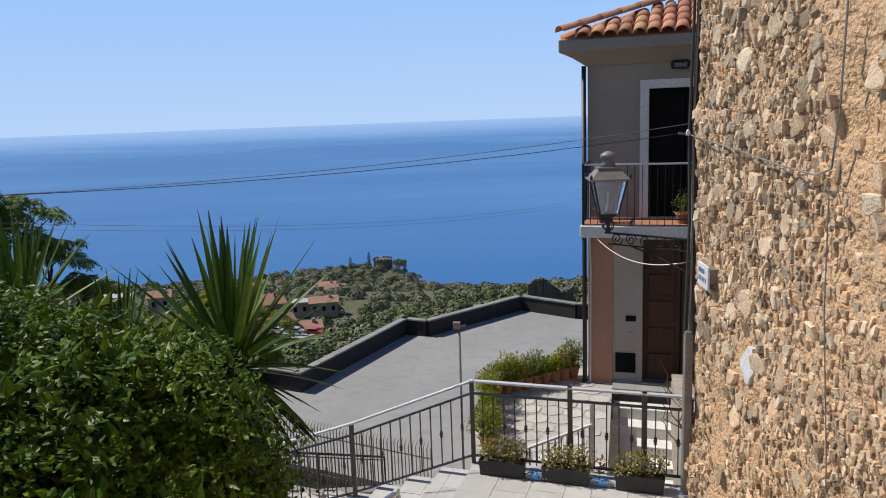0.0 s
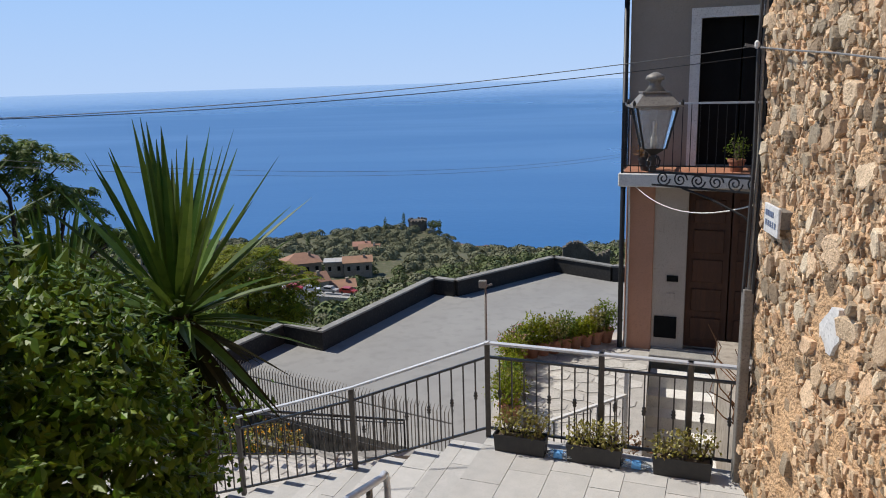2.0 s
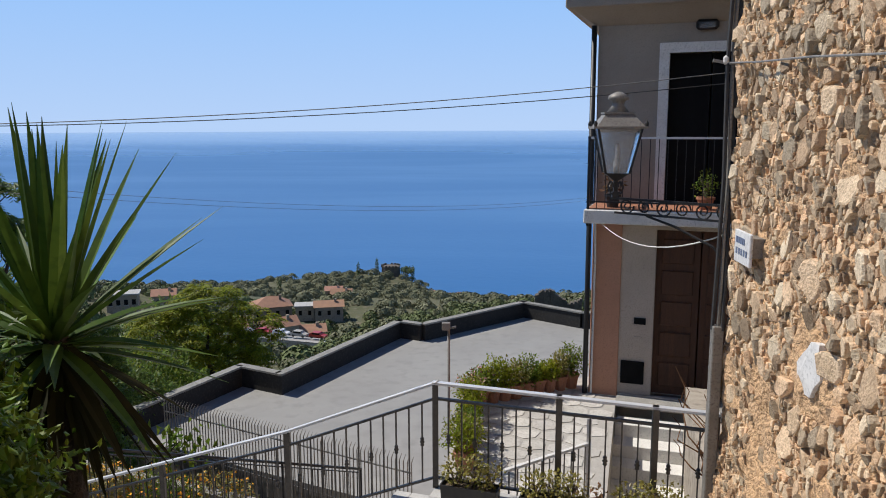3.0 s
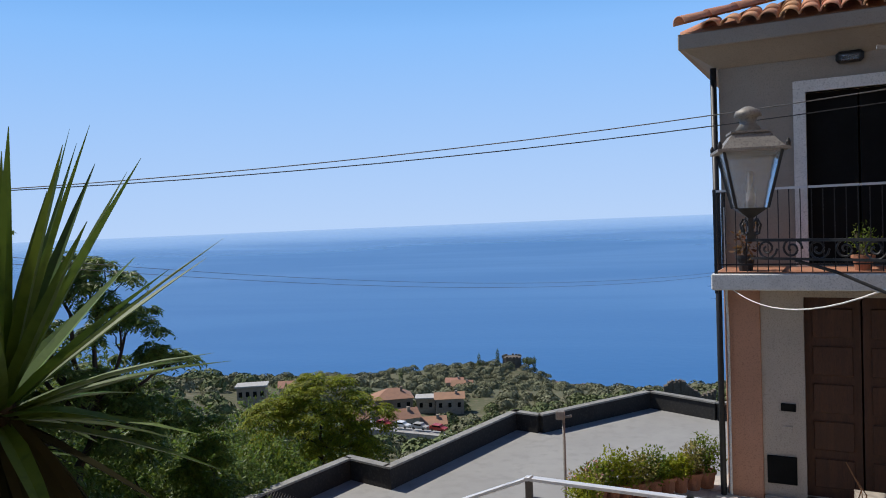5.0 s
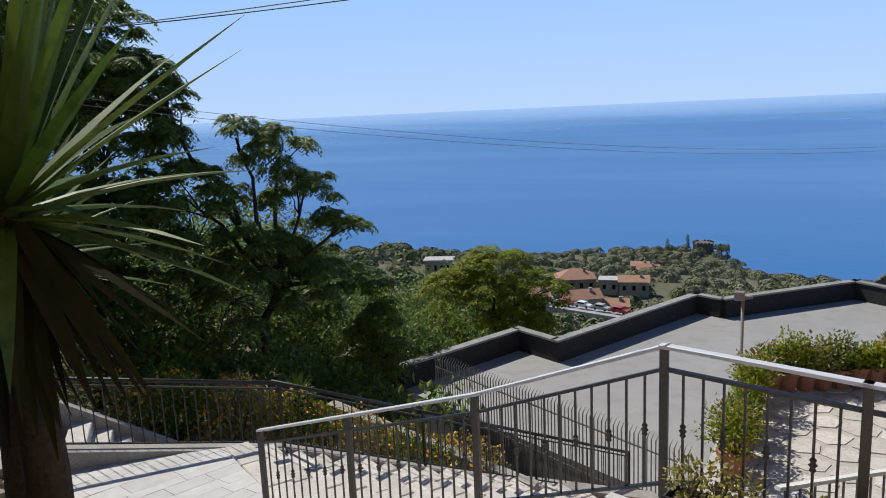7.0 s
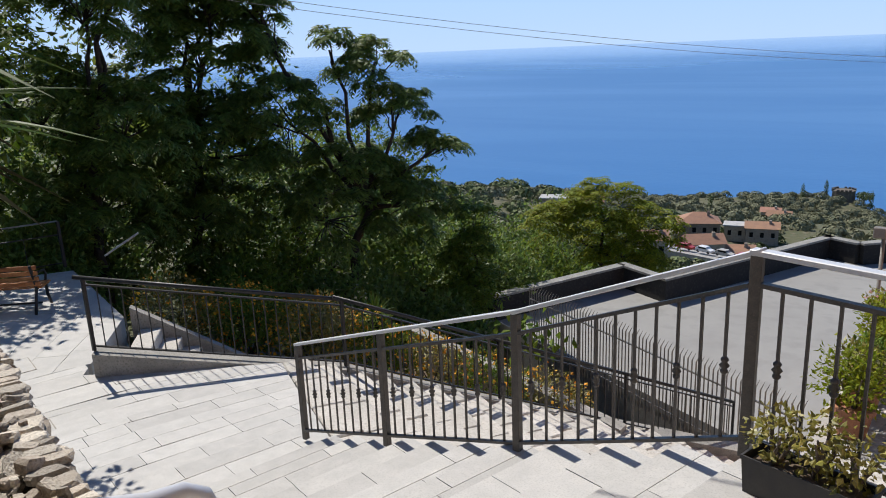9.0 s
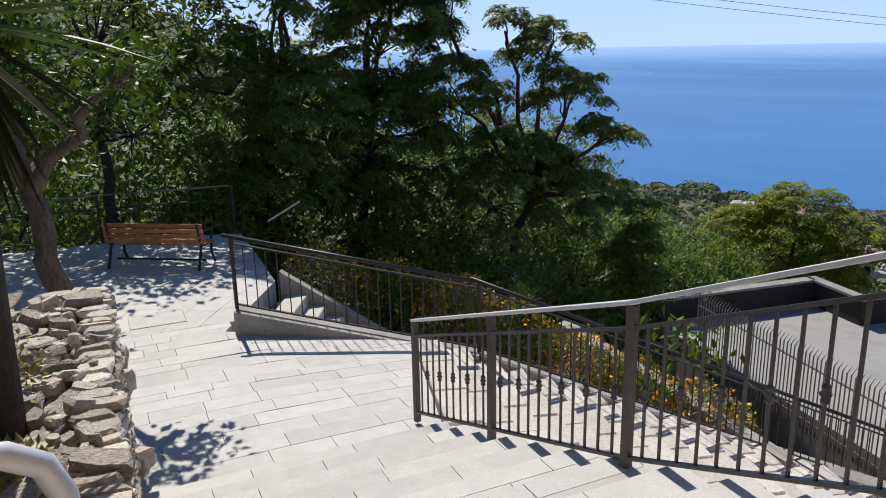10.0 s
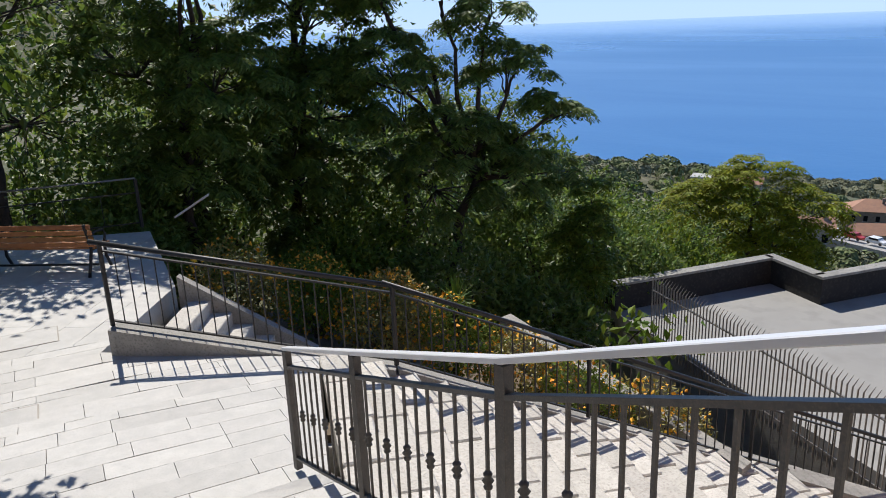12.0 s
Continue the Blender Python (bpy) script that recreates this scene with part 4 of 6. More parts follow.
part("inner_leaves", raw(shell_leaves(12, [(c, tuple(0.86 * q for q in r)) for c, r in hedge], 26000, 0.11, inner=0.72, lump=0.3)), M_LEAF_BUSH, hd)
yucca((-1.57, 6.60, -0.53), 3, "tall green yucca with sword leaves by the stairs", n=64, L=1.14, W=0.085, ground=-2.6, trunk=0.085)
yucca((-2.88, 7.30, -0.98), 4, "green yucca half hidden behind the hedge", n=56, L=1.08, W=0.075, ground=-2.7)
yucca((-3.3, 6.6, -0.2), 5, "green yucca rising above the hedge", n=50, L=0.95, W=0.07, ground=-2.5)
for i, (x, y, s) in enumerate(((-1.5, 7.05, 0.22), (-3.2, 7.3, 0.25), (-2.3, 7.2, 0.2))):
    z = bed_z(x, y)
    shrub("succulent", [((x, y, z + s * 0.6), (s, s, s * 0.7))], 60 + i, 420, 0.05, M_SUCC, "low yellow-green succulent on the stone wall", "succulents on the wall", stem=False, aspect=0.55, inner=0.3)

# trees on the slope beyond the lower landing
tree((-13.8, 20.8, -8.2), [((-12.6, 22.4, -2.7), 1.0), ((-12.9, 22.0, -1.15), 0.85), ((-13.7, 21.5, -4.8), 1.6), ((-11.8, 23.1, -3.6), 0.7), ((-14.9, 20.4, -2.6), 1.4), ((-13.8, 21.2, -0.8), 0.6), ((-15.2, 20.2, 0.0), 0.85), ((-15.9, 20.2, 0.8), 0.8), ((-12.3, 22.6, -5.2), 1.2)], 21, "tall dark green tree with feathered leaves", tips=230, per=11, trunk_r=0.16, leaf=0.24, length=0.52, droop=0.8)
tree((-15.4, 17.2, -7.2), [((-15.2, 18.2, -0.9), 1.7), ((-16.3, 18.4, 0.6), 1.6), ((-14.2, 17.6, -3.2), 1.6), ((-16.6, 16.8, -2.6), 1.7), ((-14.2, 17.9, 0.6), 1.0), ((-15.5, 18.6, 1.9), 1.2), ((-14.6, 17.2, -5.0), 1.5)], 22, "tall dark green tree with feathered leaves", tips=380, per=11, trunk_r=0.17, leaf=0.26, length=0.62, droop=0.8, back=1.14)
tree((-13.2, 13.8, -6.0), [((-12.7, 13.9, 0.2), 1.5), ((-13.6, 15.1, 0.9), 1.5), ((-12.2, 14.6, 1.8), 1.1), ((-12.5, 14.3, -2.3), 1.2), ((-14.0, 13.3, -1.9), 1.4), ((-13.2, 13.8, -4.0), 1.4)], 23, "dark tree with forked trunk behind the bench", tips=330, per=11, trunk_r=0.14, leaf=0.24, length=0.58, droop=0.8, back=1.22)
tree((-16.5, 11.5, -5.8), [((-16.2, 11.6, -0.8), 2.3), ((-16.9, 12.9, 0.3), 1.8),  ((-17.4, 10.2, 0.4), 2.2), ((-15.6, 10.2, -1.8), 1.8), ((-17.2, 12.6, -3.0), 1.9)], 24, "dark leafy tree behind the bench", tips=600, per=9, trunk_r=0.15, broad=True, leaf=0.2, length=0.6)
tree((-19.5, 17.0, -7.5), [((-19.5, 17.2, -2.0), 2.4), ((-20.0, 14.6, -0.9), 2.3), ((-18.6, 19.0, -4.2), 2.3), ((-19, 15.5, -5.0), 2.6)], 25, "dark leafy tree in the wood", tips=330, per=9, trunk_r=0.18, broad=True, leaf=0.24, length=0.8)
tree((-18.5, 23.5, -9.0), [((-18.3, 23.6, -4.2), 2.3), ((-17.0, 24.2, -5.6), 2.3), ((-19.6, 22.2, -2.2), 2.2), ((-15.6, 22.6, -6.0), 2.0)], 26, "dark leafy tree in the wood", tips=330, per=9, trunk_r=0.18, broad=True, leaf=0.24, length=0.8)
tree((-10.45, 9.25, low_z(-10.45, 9.25)), [((-10.5, 8.7, -1.4), 0.8), ((-7.9, 9.72, -1.3), 0.42), ((-10.0, 7.9, -0.6), 1.0), ((-11.2, 9.3, -2.4), 0.6), ((-9.6, 8.1, -0.4), 0.6), ((-10.9, 8.6, -0.3), 0.8)], 27, "leafy tree with thick leaning trunk at the wall's end", tips=330, per=14, trunk_r=0.20, bark=M_BARK, broad=True, leaf=0.14, length=0.42, material=M_LEAF_BUSH, group="trees by the landing")
tree((-9.9, 8.3, low_z(-9.9, 8.3)), [((-8.6, 6.9, -0.6), 1.2), ((-9.4, 6.4, 0.6), 1.4), ((-9.8, 7.4, -0.4), 1.2)], 28, "thin grey tree with dark leaves by the landing", tips=240, per=12, trunk_r=0.09, bark=M_BARK, broad=True, leaf=0.14, length=0.45, group="trees by the landing")
tree((-11.5, 6.4, -5.2), [((-11.6, 6.6, -0.6), 2.0), ((-13.2, 7.6, 0.4), 2.0), ((-12.8, 5.8, -1.0), 1.8), ((-14.5, 8.6, -1.2), 1.6)], 29, "dark leafy tree shading the landing", tips=420, per=10, trunk_r=0.14, broad=True, leaf=0.18, length=0.55, group="trees by the landing")
tree((-13.2, 37.0, -12.5), [((-13.0, 37.0, -8.6), 1.9), ((-14.8, 36.4, -9.2), 1.6), ((-11.3, 37.6, -9.2), 1.4), ((-12.0, 37.0, -10.4), 1.6)], 30, "yellow-green walnut-like tree beyond the flat roof", tips=190, per=9, leaf=0.3, length=0.8, pairs=4, trunk_r=0.16, material=M_LEAF_YEL)
tree((-10.6, 22.9, -9.4), [((-10.4, 22.9, -6.3), 0.6), ((-10.2, 22.7, -7.4), 0.7), ((-10.5, 23.0, -5.4), 0.4), ((-10.9, 22.6, -6.8), 0.45)], 31, "slender light green sapling by the picket fence", tips=90, per=8, leaf=0.2, length=0.4, pairs=4, trunk_r=0.04, material=M_LEAF_LIGHT)

shr = (((-13.9, 25.2, -7.6), 1.9, M_LEAF_TREE), ((-11.8, 25.8, -8.2), 1.5, M_LEAF_TREE), ((-16.4, 29.5, -9.0), 2.3, M_LEAF_LIGHT), ((-19.5, 34.0, -11.0), 2.8, M_LEAF_TREE),
       ((-23.5, 40.0, -12.6), 3.0, M_LEAF_TREE), ((-17.0, 41.0, -11.0), 2.8, M_LEAF_TREE), ((-12.8, 30.5, -9.6), 1.8, M_LEAF_LIGHT), ((-15.6, 19.3, -6.6), 1.5, M_LEAF_LIGHT), ((-13.9, 17.8, -6.7), 1.1, M_LEAF_LIGHT),
       ((-17.8, 14.8, -6.0), 1.8, M_LEAF_TREE), ((-12.0, 19.8, -7.4), 1.5, M_LEAF_TREE), ((-10.3, 20.9, -8.0), 1.1, M_LEAF_TREE), ((-15.9, 13.4, -5.4), 1.2, M_LEAF_TREE), ((-28, 46, -13.6), 3.6, M_LEAF_LIGHT), ((-22, 28, -7.5), 3.4, M_LEAF_TREE),
       ((-24, 20, -5.5), 4.0, M_LEAF_TREE), ((-25, 33, -7.5), 4.0, M_LEAF_TREE), ((-19, 9.5, -4.6), 2.4, M_LEAF_TREE), ((-22, 13.5, -4.5), 3.6, M_LEAF_TREE), ((-9.2, 27.5, -9.9), 0.9, M_LEAF_TREE))
for i, (c, r, m) in enumerate(shr):
    shrub("shrub", [(c, (r, r, r * 0.85)), ((c[0] + r * 0.6, c[1] + r * 0.3, c[2] - r * 0.25), (r * 0.7, r * 0.7, r * 0.6)), ((c[0] - r * 0.6, c[1] - r * 0.3, c[2] - r * 0.1), (r * 0.7, r * 0.7, r * 0.65))],
          100 + i, int(2600 + 1500 * min(r, 3)), 0.13 + 0.035 * r, m, "rounded green shrub on the slope" if m is M_LEAF_TREE else "light green leafy shrub on the slope", "shrubs on the slope", aspect=0.55, inner=0.55, lump=0.35)

# flower bed along the iron fence
FB = [(-10.9, 13.6, -5.4), (-9.9, 14.6, -5.7), (-8.9, 15.2, -6.0), (-8.0, 15.9, -6.3), (-7.1, 16.5, -6.8), (-6.1, 16.7, -7.0), (-5.2, 17.4, -7.4), (-11.2, 15.2, -6.0), (-9.9, 16.1, -6.3)]
struct("flower_bed", Geo().prism([F2A + n2 * 0.2 + Vector((0.5, 0.6, 0)), F2B + n2 * 0.2, F2C + n3 * 0.2, Vector((-9, 19.5, 0)), Vector((-13, 16, 0)), Vector((-11.6, 13.2, 0))], -11, [-6.2, -6.4, -9.3, -8.0, -7.0, -6.2]), M_SOIL, "dark soil of the flower bed below the fence", "soil")
for i, (x, y, z) in enumerate(FB):
    q = rng(300 + i)
    s = q.uniform(0.55, 0.8)
    shrub("flowering_shrub", [((x, y, z + 0.1), (s, s, 0.7)), ((x + 0.4, y + 0.35, z - 0.1), (s * 0.7, s * 0.7, 0.55))], 310 + i, 2600, 0.075, M_LEAF_LIGHT if i % 2 else M_SUCC, "green shrub with small yellow-orange flowers", "flowers along the fence", inner=0.5, flowers=(340, 0.07, M_FLOWER))
yucca((-8.28, 16.29, -5.75), 41, "small pale green yucca in the flower bed", n=46, L=0.42, W=0.035, ground=-6.6, trunk=0.05, group="")

# climbing branch with large leaves before the picket fence
vine = thing("vine_branch", (-7.4, 20.3, -8.4), "leaning branch with large light green leaves", "vine")
gv = Geo()
limb(gv, (-8.6, 20.4, -8.6), (-7.0, 19.9, -7.05), 0.035, 0.012, 3)
part("stem", gv, M_DARKBARK, vine)
rv = np.random.RandomState(8)
pv = np.array([-6.95, 19.95, -7.1]) + rv.normal(size=(90, 3)) * np.array([0.42, 0.36, 0.26])
part("leaves", raw(blades(pv, unit(rv.normal(size=(90, 3)) * 0.6 - np.array([0, 0, 0.8])), unit(rv.normal(size=(90, 3)) * 0.4 + np.array([0, 0, 1])), rv.uniform(0.18, 0.34, 90), rv.uniform(0.11, 0.2, 90))), M_LEAF_LIGHT, vine)

# groves on the far hillside
def grove(name, seed, n, area, size, material, label, keep=None):
    r = np.random.RandomState(seed)
    res = []
    made = 0
    while made < n:
        x, y = r.uniform(*area[0]), r.uniform(*area[1])
        z = land_z(x, y)
        if z < Z_SEA + 4 or (keep and not keep(x, y)):
            continue
        dens = noise.noise(Vector((x * 0.02, y * 0.02, seed)))
        if dens < r.uniform(-0.5, 0.25):
            continue
        made += 1
        s = size * r.uniform(0.55, 1.35)
        k = 230
        d = ball(r, k)
        d[:, 2] = np.abs(d[:, 2]) * 1.0 - 0.15
        lob = unit(r.normal(size=(7, 3)))
        lump = 0.82 + 0.22 * np.max(d @ lob.T, 1) ** 4
        p = np.array([x, y, z + s * 0.15]) + d * s * np.array([1, 1, r.uniform(0.7, 1.05)]) * (lump * r.uniform(0.85, 1.0, k))[:, None]
        L = s * r.uniform(0.15, 0.29, k)
        tg = unit(np.cross(d, r.normal(size=(k, 3))))
        res.append(blades(p - tg * (L * 0.45)[:, None], tg, unit(d + r.normal(size=(k, 3)) * 0.28), L, L * 0.8, fold=-0.1))
    return tagged(part(name, raw(merge(res)), material), label, "woodland", kind="stuff")


clear = lambda x, y: all(math.hypot(x - hx, y - hy) > hr for hx, hy, hr in ((-67, 217, 9), (-53, 234, 6), (-62, 233, 6), (-52, 178, 8), (-50, 150, 7), (-62, 300, 8), (-64, 440, 10), (-30, 432, 12), (-100, 200, 14), (-45, 165, 14), (-64, 206, 7), (-58, 190, 7), (-95, 188, 10), (-50, 160, 10), (-46, 178, 8)))
grove("olive_grove", 71, 900, ((-230, 60), (110, 445)), 3.6, M_LEAF_FAR, "grey-green olive trees covering the far hillside", clear)
grove("woodland", 72, 850, ((-190, 60), (50, 250)), 3.0, M_LEAF_FARG, "green woodland on the hillside below the village", clear)
grove("hill_woodland", 73, 300, ((-330, -60), (60, 240)), 4.6, M_LEAF_FARG, "dark green woodland on the rising slope", clear)
grove("headland_grove", 75, 190, ((-150, -36), (385, 446)), 3.0, M_LEAF_FAR, "grey-green trees covering the headland round the tower", clear)
grove("mountain_scrub", 74, 320, ((-760, -260), (60, 330)), 8.0, M_LEAF_FARG, "dark scrub covering the distant mountain")


# ---- things on the landings ----
# side stairs beyond the iron fence
ST3 = Vector((0.685, 0.728, 0))
stairs_side = thing("staircase_side", (-9.4, 12.4, -5.5), "small pale steps going down beside the flower bed", "stairs", kind="structure")
for k in range(8):
    a = F2A + n2 * 0.16 + ST3 * (0.12 + 0.30 * k)
    b = a + n2 * 1.95
    z = Z_LOW - 0.17 - 0.19 * (k + 1)
    part("step", Geo().prism([a, a + ST3 * 0.34, b + ST3 * 0.34, b], z - 0.9, z), M_OLDSTEP, stairs_side, bevel=0.012)
ka = Vector((F2A.x, F2A.y, 0)) + n2 * 2.18
kb = ka + ST3 * 2.6
struct("side_kerb", Geo().prism([ka - n2 * 0.07, kb - n2 * 0.07, kb + n2 * 0.07, ka + n2 * 0.07], [-6.2, -7.8, -7.8, -6.2], [-4.72, -6.32, -6.32, -4.72]), M_CONC, "sloping concrete kerb beside the small steps", "kerb")

# bench that looks out over the slope
BL, BR = Vector((-13.15, 10.53, 0)), Vector((-11.73, 11.85, 0))
bd_ = (BR - BL).normalized()
bo = Vector((-bd_.y, bd_.x, 0))
if bo.y < 0:
    bo = -bo
BZ = low_z(BL.x, BL.y)


def bp(s, o, z):
    q = BL + bd_ * s + bo * o
    return Vector((q.x, q.y, BZ + z))


bench = thing("bench", bp(0.92, 0.2, 0), "varnished orange-brown slatted bench with black iron legs", "bench")
for i, (o, z) in enumerate(((-0.02, 0.80), (0.0, 0.70), (0.02, 0.60), (0.04, 0.50))):
    part("back_slat", Geo().bar(bp(-0.03, o, z), bp(1.88, o, z), 0.035, 0.075), M_BENCH, bench, bevel=0.008)
for i in range(5):
    part("seat_slat", Geo().bar(bp(-0.03, 0.10 + 0.085 * i, 0.43), bp(1.88, 0.10 + 0.085 * i, 0.43), 0.07, 0.03), M_BENCH, bench, bevel=0.006)
for s in (0.06, 1.79):
    g = Geo()
    g.tube([bp(s, -0.12, 0.0), bp(s, -0.02, 0.22), bp(s, 0.06, 0.42), bp(s, 0.02, 0.62), bp(s, -0.05, 0.84)], 0.026, 8)
    g.tube([bp(s, 0.56, 0.0), bp(s, 0.46, 0.2), bp(s, 0.46, 0.41), bp(s, 0.06, 0.41)], 0.026, 8)
    g.tube([bp(s, 0.0, 0.62), bp(s, 0.25, 0.66), bp(s, 0.48, 0.63), bp(s, 0.53, 0.55), bp(s, 0.46, 0.42)], 0.02, 8)
    part("leg", g, M_BLACKIRON, bench, "black cast iron leg with armrest", smooth=True)
part("stretcher", Geo().bar(bp(0.06, 0.2, 0.12), bp(1.79, 0.2, 0.12), 0.03), M_BLACKIRON, bench)

# low wall and rail behind the bench
struct("wall_low_landing", Geo().prism([(-16.2, 8.2), (-9.6, 6.2), (-9.7, 5.95), (-16.3, 7.95)], -6, -4.05), M_CONC, "low grey wall edging the landing", "wall")
railing("back_fence", [Vector((-16, 8.5, Z_LOW - 0.19)), Vector((-15.2, 11.0, Z_LOW - 0.19)), Vector((-14.3, 13.5, Z_LOW - 0.19))], 1.0, "thin dark iron fence behind the bench", iron=M_BLACKIRON, hand_mat=M_PIPE, gap=0.6, tube=True, hand_w=0.035, second=0.3)
stick = thing("garden_stake", (-12.75, 13.55, -4.5), "pale wooden stake leaning among the shrubs", "stake")
part("stake", Geo().tube([(-12.75, 13.55, -4.5), (-12.3, 14.05, -4.1)], 0.02, 6), M_WHITE, stick)


# planters, bottles and pots on the upper landing
def planter(u, seed):
    t = thing("planter", uv(-u, 0.22, Z_UP), "long black plastic planter with jade plants by the railing", "planter", "planters by the railing")
    m = Matrix.Translation(uv(-u, 0.22, Z_UP)) @ Matrix(((HX.x, HY.x, 0, 0), (HX.y, HY.y, 0, 0), (0, 0, 1, 0), (0, 0, 0, 1)))
    o = [(-0.27, -0.085), (0.27, -0.085), (0.27, 0.085), (-0.27, 0.085)]
    g = Geo()
    rings_ = [(0.90, 0.0), (1.0, 0.17), (1.05, 0.17), (1.05, 0.19), (0.95, 0.19), (0.93, 0.15)]
    for s, z in rings_:
        g.v += [tuple(m @ Vector((x * (1 + (s - 1) * 0.4), y * s, z))) for x, y in o]
    for i in range(len(rings_) - 1):
        for j in range(4):
            g.f.append((4 * i + j, 4 * i + (j + 1) % 4, 4 * i + 4 + (j + 1) % 4, 4 * i + 4 + j))
    g.f.append((3, 2, 1, 0))
    part("pot", g, M_PLASTIC, t)
    part("soil", Geo().box(-0.25, -0.075, 0.13, 0.25, 0.075, 0.155, m), M_SOIL, t)
    q = rng(seed)
    bl = []
    for x in (-0.16, 0.02, 0.18):
        c = m @ Vector((x, q.uniform(-0.02, 0.03), 0.30 + q.uniform(-0.03, 0.05)))
        bl.append((tuple(c), (0.14, 0.13, 0.14)))
    gs_ = Geo()
    for c, r in bl:
        for j in range(5):
            limb(gs_, (c[0], c[1], Z_UP + 0.14), (c[0] + q.uniform(-0.1, 0.1), c[1] + q.uniform(-0.1, 0.1), c[2] + 0.03), 0.012, 0.005, seed + j, 3)
    part("stem", gs_, M_BARK, t, kind="stuff")
    part("leaves", raw(shell_leaves(seed, bl, 620, 0.038, inner=0.35, aspect=0.7, lump=0.3)), M_SUCC, t)
    return t


for u, s in ((0.42, 401), (1.18, 402), (2.02, 403)):
    planter(u, s)


def bottle(p, a, seed):
    t = thing("water_bottle", p, "clear plastic water bottle with blue label lying down", "bottle", "bottles by the railing")
    d = Vector((math.cos(a), math.sin(a), 0))
    c = Vector(p) + Vector((0, 0, 0.045))
    part("body", Geo().tube([c - d * 0.15, c - d * 0.14, c + d * 0.07, c + d * 0.11, c + d * 0.14], [0.035, 0.044, 0.044, 0.02, 0.014], 12), M_BOTTLE, t, smooth=True)
    part("label", Geo().tube([c - d * 0.05, c + d * 0.04], 0.0455, 12, cap=False), M_LABEL, t, "blue paper label", smooth=True)
    part("cap", Geo().tube([c + d * 0.14, c + d * 0.165], 0.016, 10), M_WHITE, t)


bottle(uv(-0.82, 0.26, Z_UP), 2.9, 1)
bottle(uv(-1.6, 0.24, Z_UP), -0.25, 2)
bottle((2.28, 7.75, Z_UP), 1.2, 3)


def pot(p, r, h, seed, label, name="flower_pot", leaf=0.06, n=350, spread_=1.4, material=None, mpot=None, group="", fl=None, tall=1.0):
    t = thing(name, p, label, "potted plant", group)
    part("pot", Geo().lathe([(r * 0.7, 0), (r * 0.95, h * 0.82), (r * 1.08, h * 0.82), (r * 1.08, h), (r * 0.9, h), (r * 0.88, h * 0.9)], p, 14), mpot or M_TERRA, t, smooth=False)
    c = (p[0], p[1], p[2] + h + r * spread_ * 0.8 * tall)
    bl = [(c, (r * spread_, r * spread_, r * spread_ * tall))]
    g = Geo()
    for j in range(5):
        a = j * 1.25
        limb(g, (p[0], p[1], p[2] + h * 0.85), (c[0] + math.cos(a) * r * spread_ * 0.6, c[1] + math.sin(a) * r * spread_ * 0.6, c[2] + r * 0.5 * tall), 0.012, 0.004, seed + j, 4)
    part("stem", g, M_BARK, t)
    part("leaves", raw(shell_leaves(seed, bl, n, leaf, inner=0.2, lump=0.4)), material or M_LEAF_LIGHT, t)
    if fl:
        part("blossoms", raw(shell_leaves(seed + 1, bl, fl[0], 0.04, inner=0.85, aspect=0.9)), fl[1], t, kind="stuff")
    return t


# plants along the terrace's outer edge and before its far end
EDGE = [(Vector((0.40, 12.35, TW)).lerp(Vector((0.42, 14.45, TW)), i / 5), 0) for i in range(6)] + [(Vector((0.55, 14.80, TW)).lerp(Vector((2.12, 15.72, TW)), i / 8), 1) for i in range(9)]
for i, (p, row) in enumerate(EDGE):
    q = rng(500 + i)
    r = q.uniform(0.13, 0.155)
    pink = i in (5, 6)
    pot(p, r, 0.26, 510 + i, "terracotta pot with pinkish flowers on the terrace edge" if pink else "terracotta pot with yellow-green leafy plant on the terrace edge", n=900, leaf=0.055, spread_=q.uniform(1.15, 2.15), material=(M_LEAF_YEL, M_SUCC, M_LEAF_LIGHT, M_LEAF_YEL)[i % 4], group="pots along the terrace edge", fl=(80, M_PINKFL) if pink else None, tall=q.uniform(1.1, 1.6) if i > 12 else q.uniform(0.6, 1.15))
pot(uv(-1.45, -0.7, TW), 0.12, 0.24, 540, "pot with reddish dry plant beside the steps", n=300, leaf=0.06, spread_=1.7, material=M_DRYLEAF, tall=2.2)
pot(hp(0.32, -0.62, -0.362), 0.12, 0.2, 541, "dark pot with spindly plant on the balcony", n=110, leaf=0.09, spread_=1.5, material=M_DRYLEAF, mpot=M_PLASTIC, tall=1.4)
pot(hp(1.46, -0.6, -0.362), 0.13, 0.19, 542, "terracotta pot with small rosebush on the balcony", n=200, leaf=0.05, spread_=1.3, mpot=M_TERRA, tall=1.4)
pot(hp(2.2, -0.6, -0.362), 0.11, 0.2, 543, "dark pot with plant on the balcony", n=120, leaf=0.06, mpot=M_PLASTIC, tall=1.3)
dry = thing("dry_shrub", (3.15, 10.6, -3.3), "bare reddish twiggy shrub by the stone wall", "shrub")
gdry = Geo()
qd = rng(9)
for i in range(16):
    a = qd.uniform(0, 6.28)
    limb(gdry, (3.15, 10.6, -3.3), (3.15 + 0.45 * math.cos(a), 10.6 + 0.3 * math.sin(a), -2.35 + qd.uniform(-0.5, 0.55)), 0.012, 0.004, 900 + i, 5, 0.3)
part("twig", gdry, mat("reddish_twig", (0.26, 0.13, 0.06), (0.2, 0.1, 0.05), 9, 0.9, 0.2), dry)
struct("well_wall", Geo().prism([(2.8, 9.2), (3.2, 9.2), (4.1, 14.2), (3.75, 14.3)], -9, [-3.05, -3.05, -3.4, -3.4]), M_GREYROCK, "rough stone wall beside the steps", "wall")

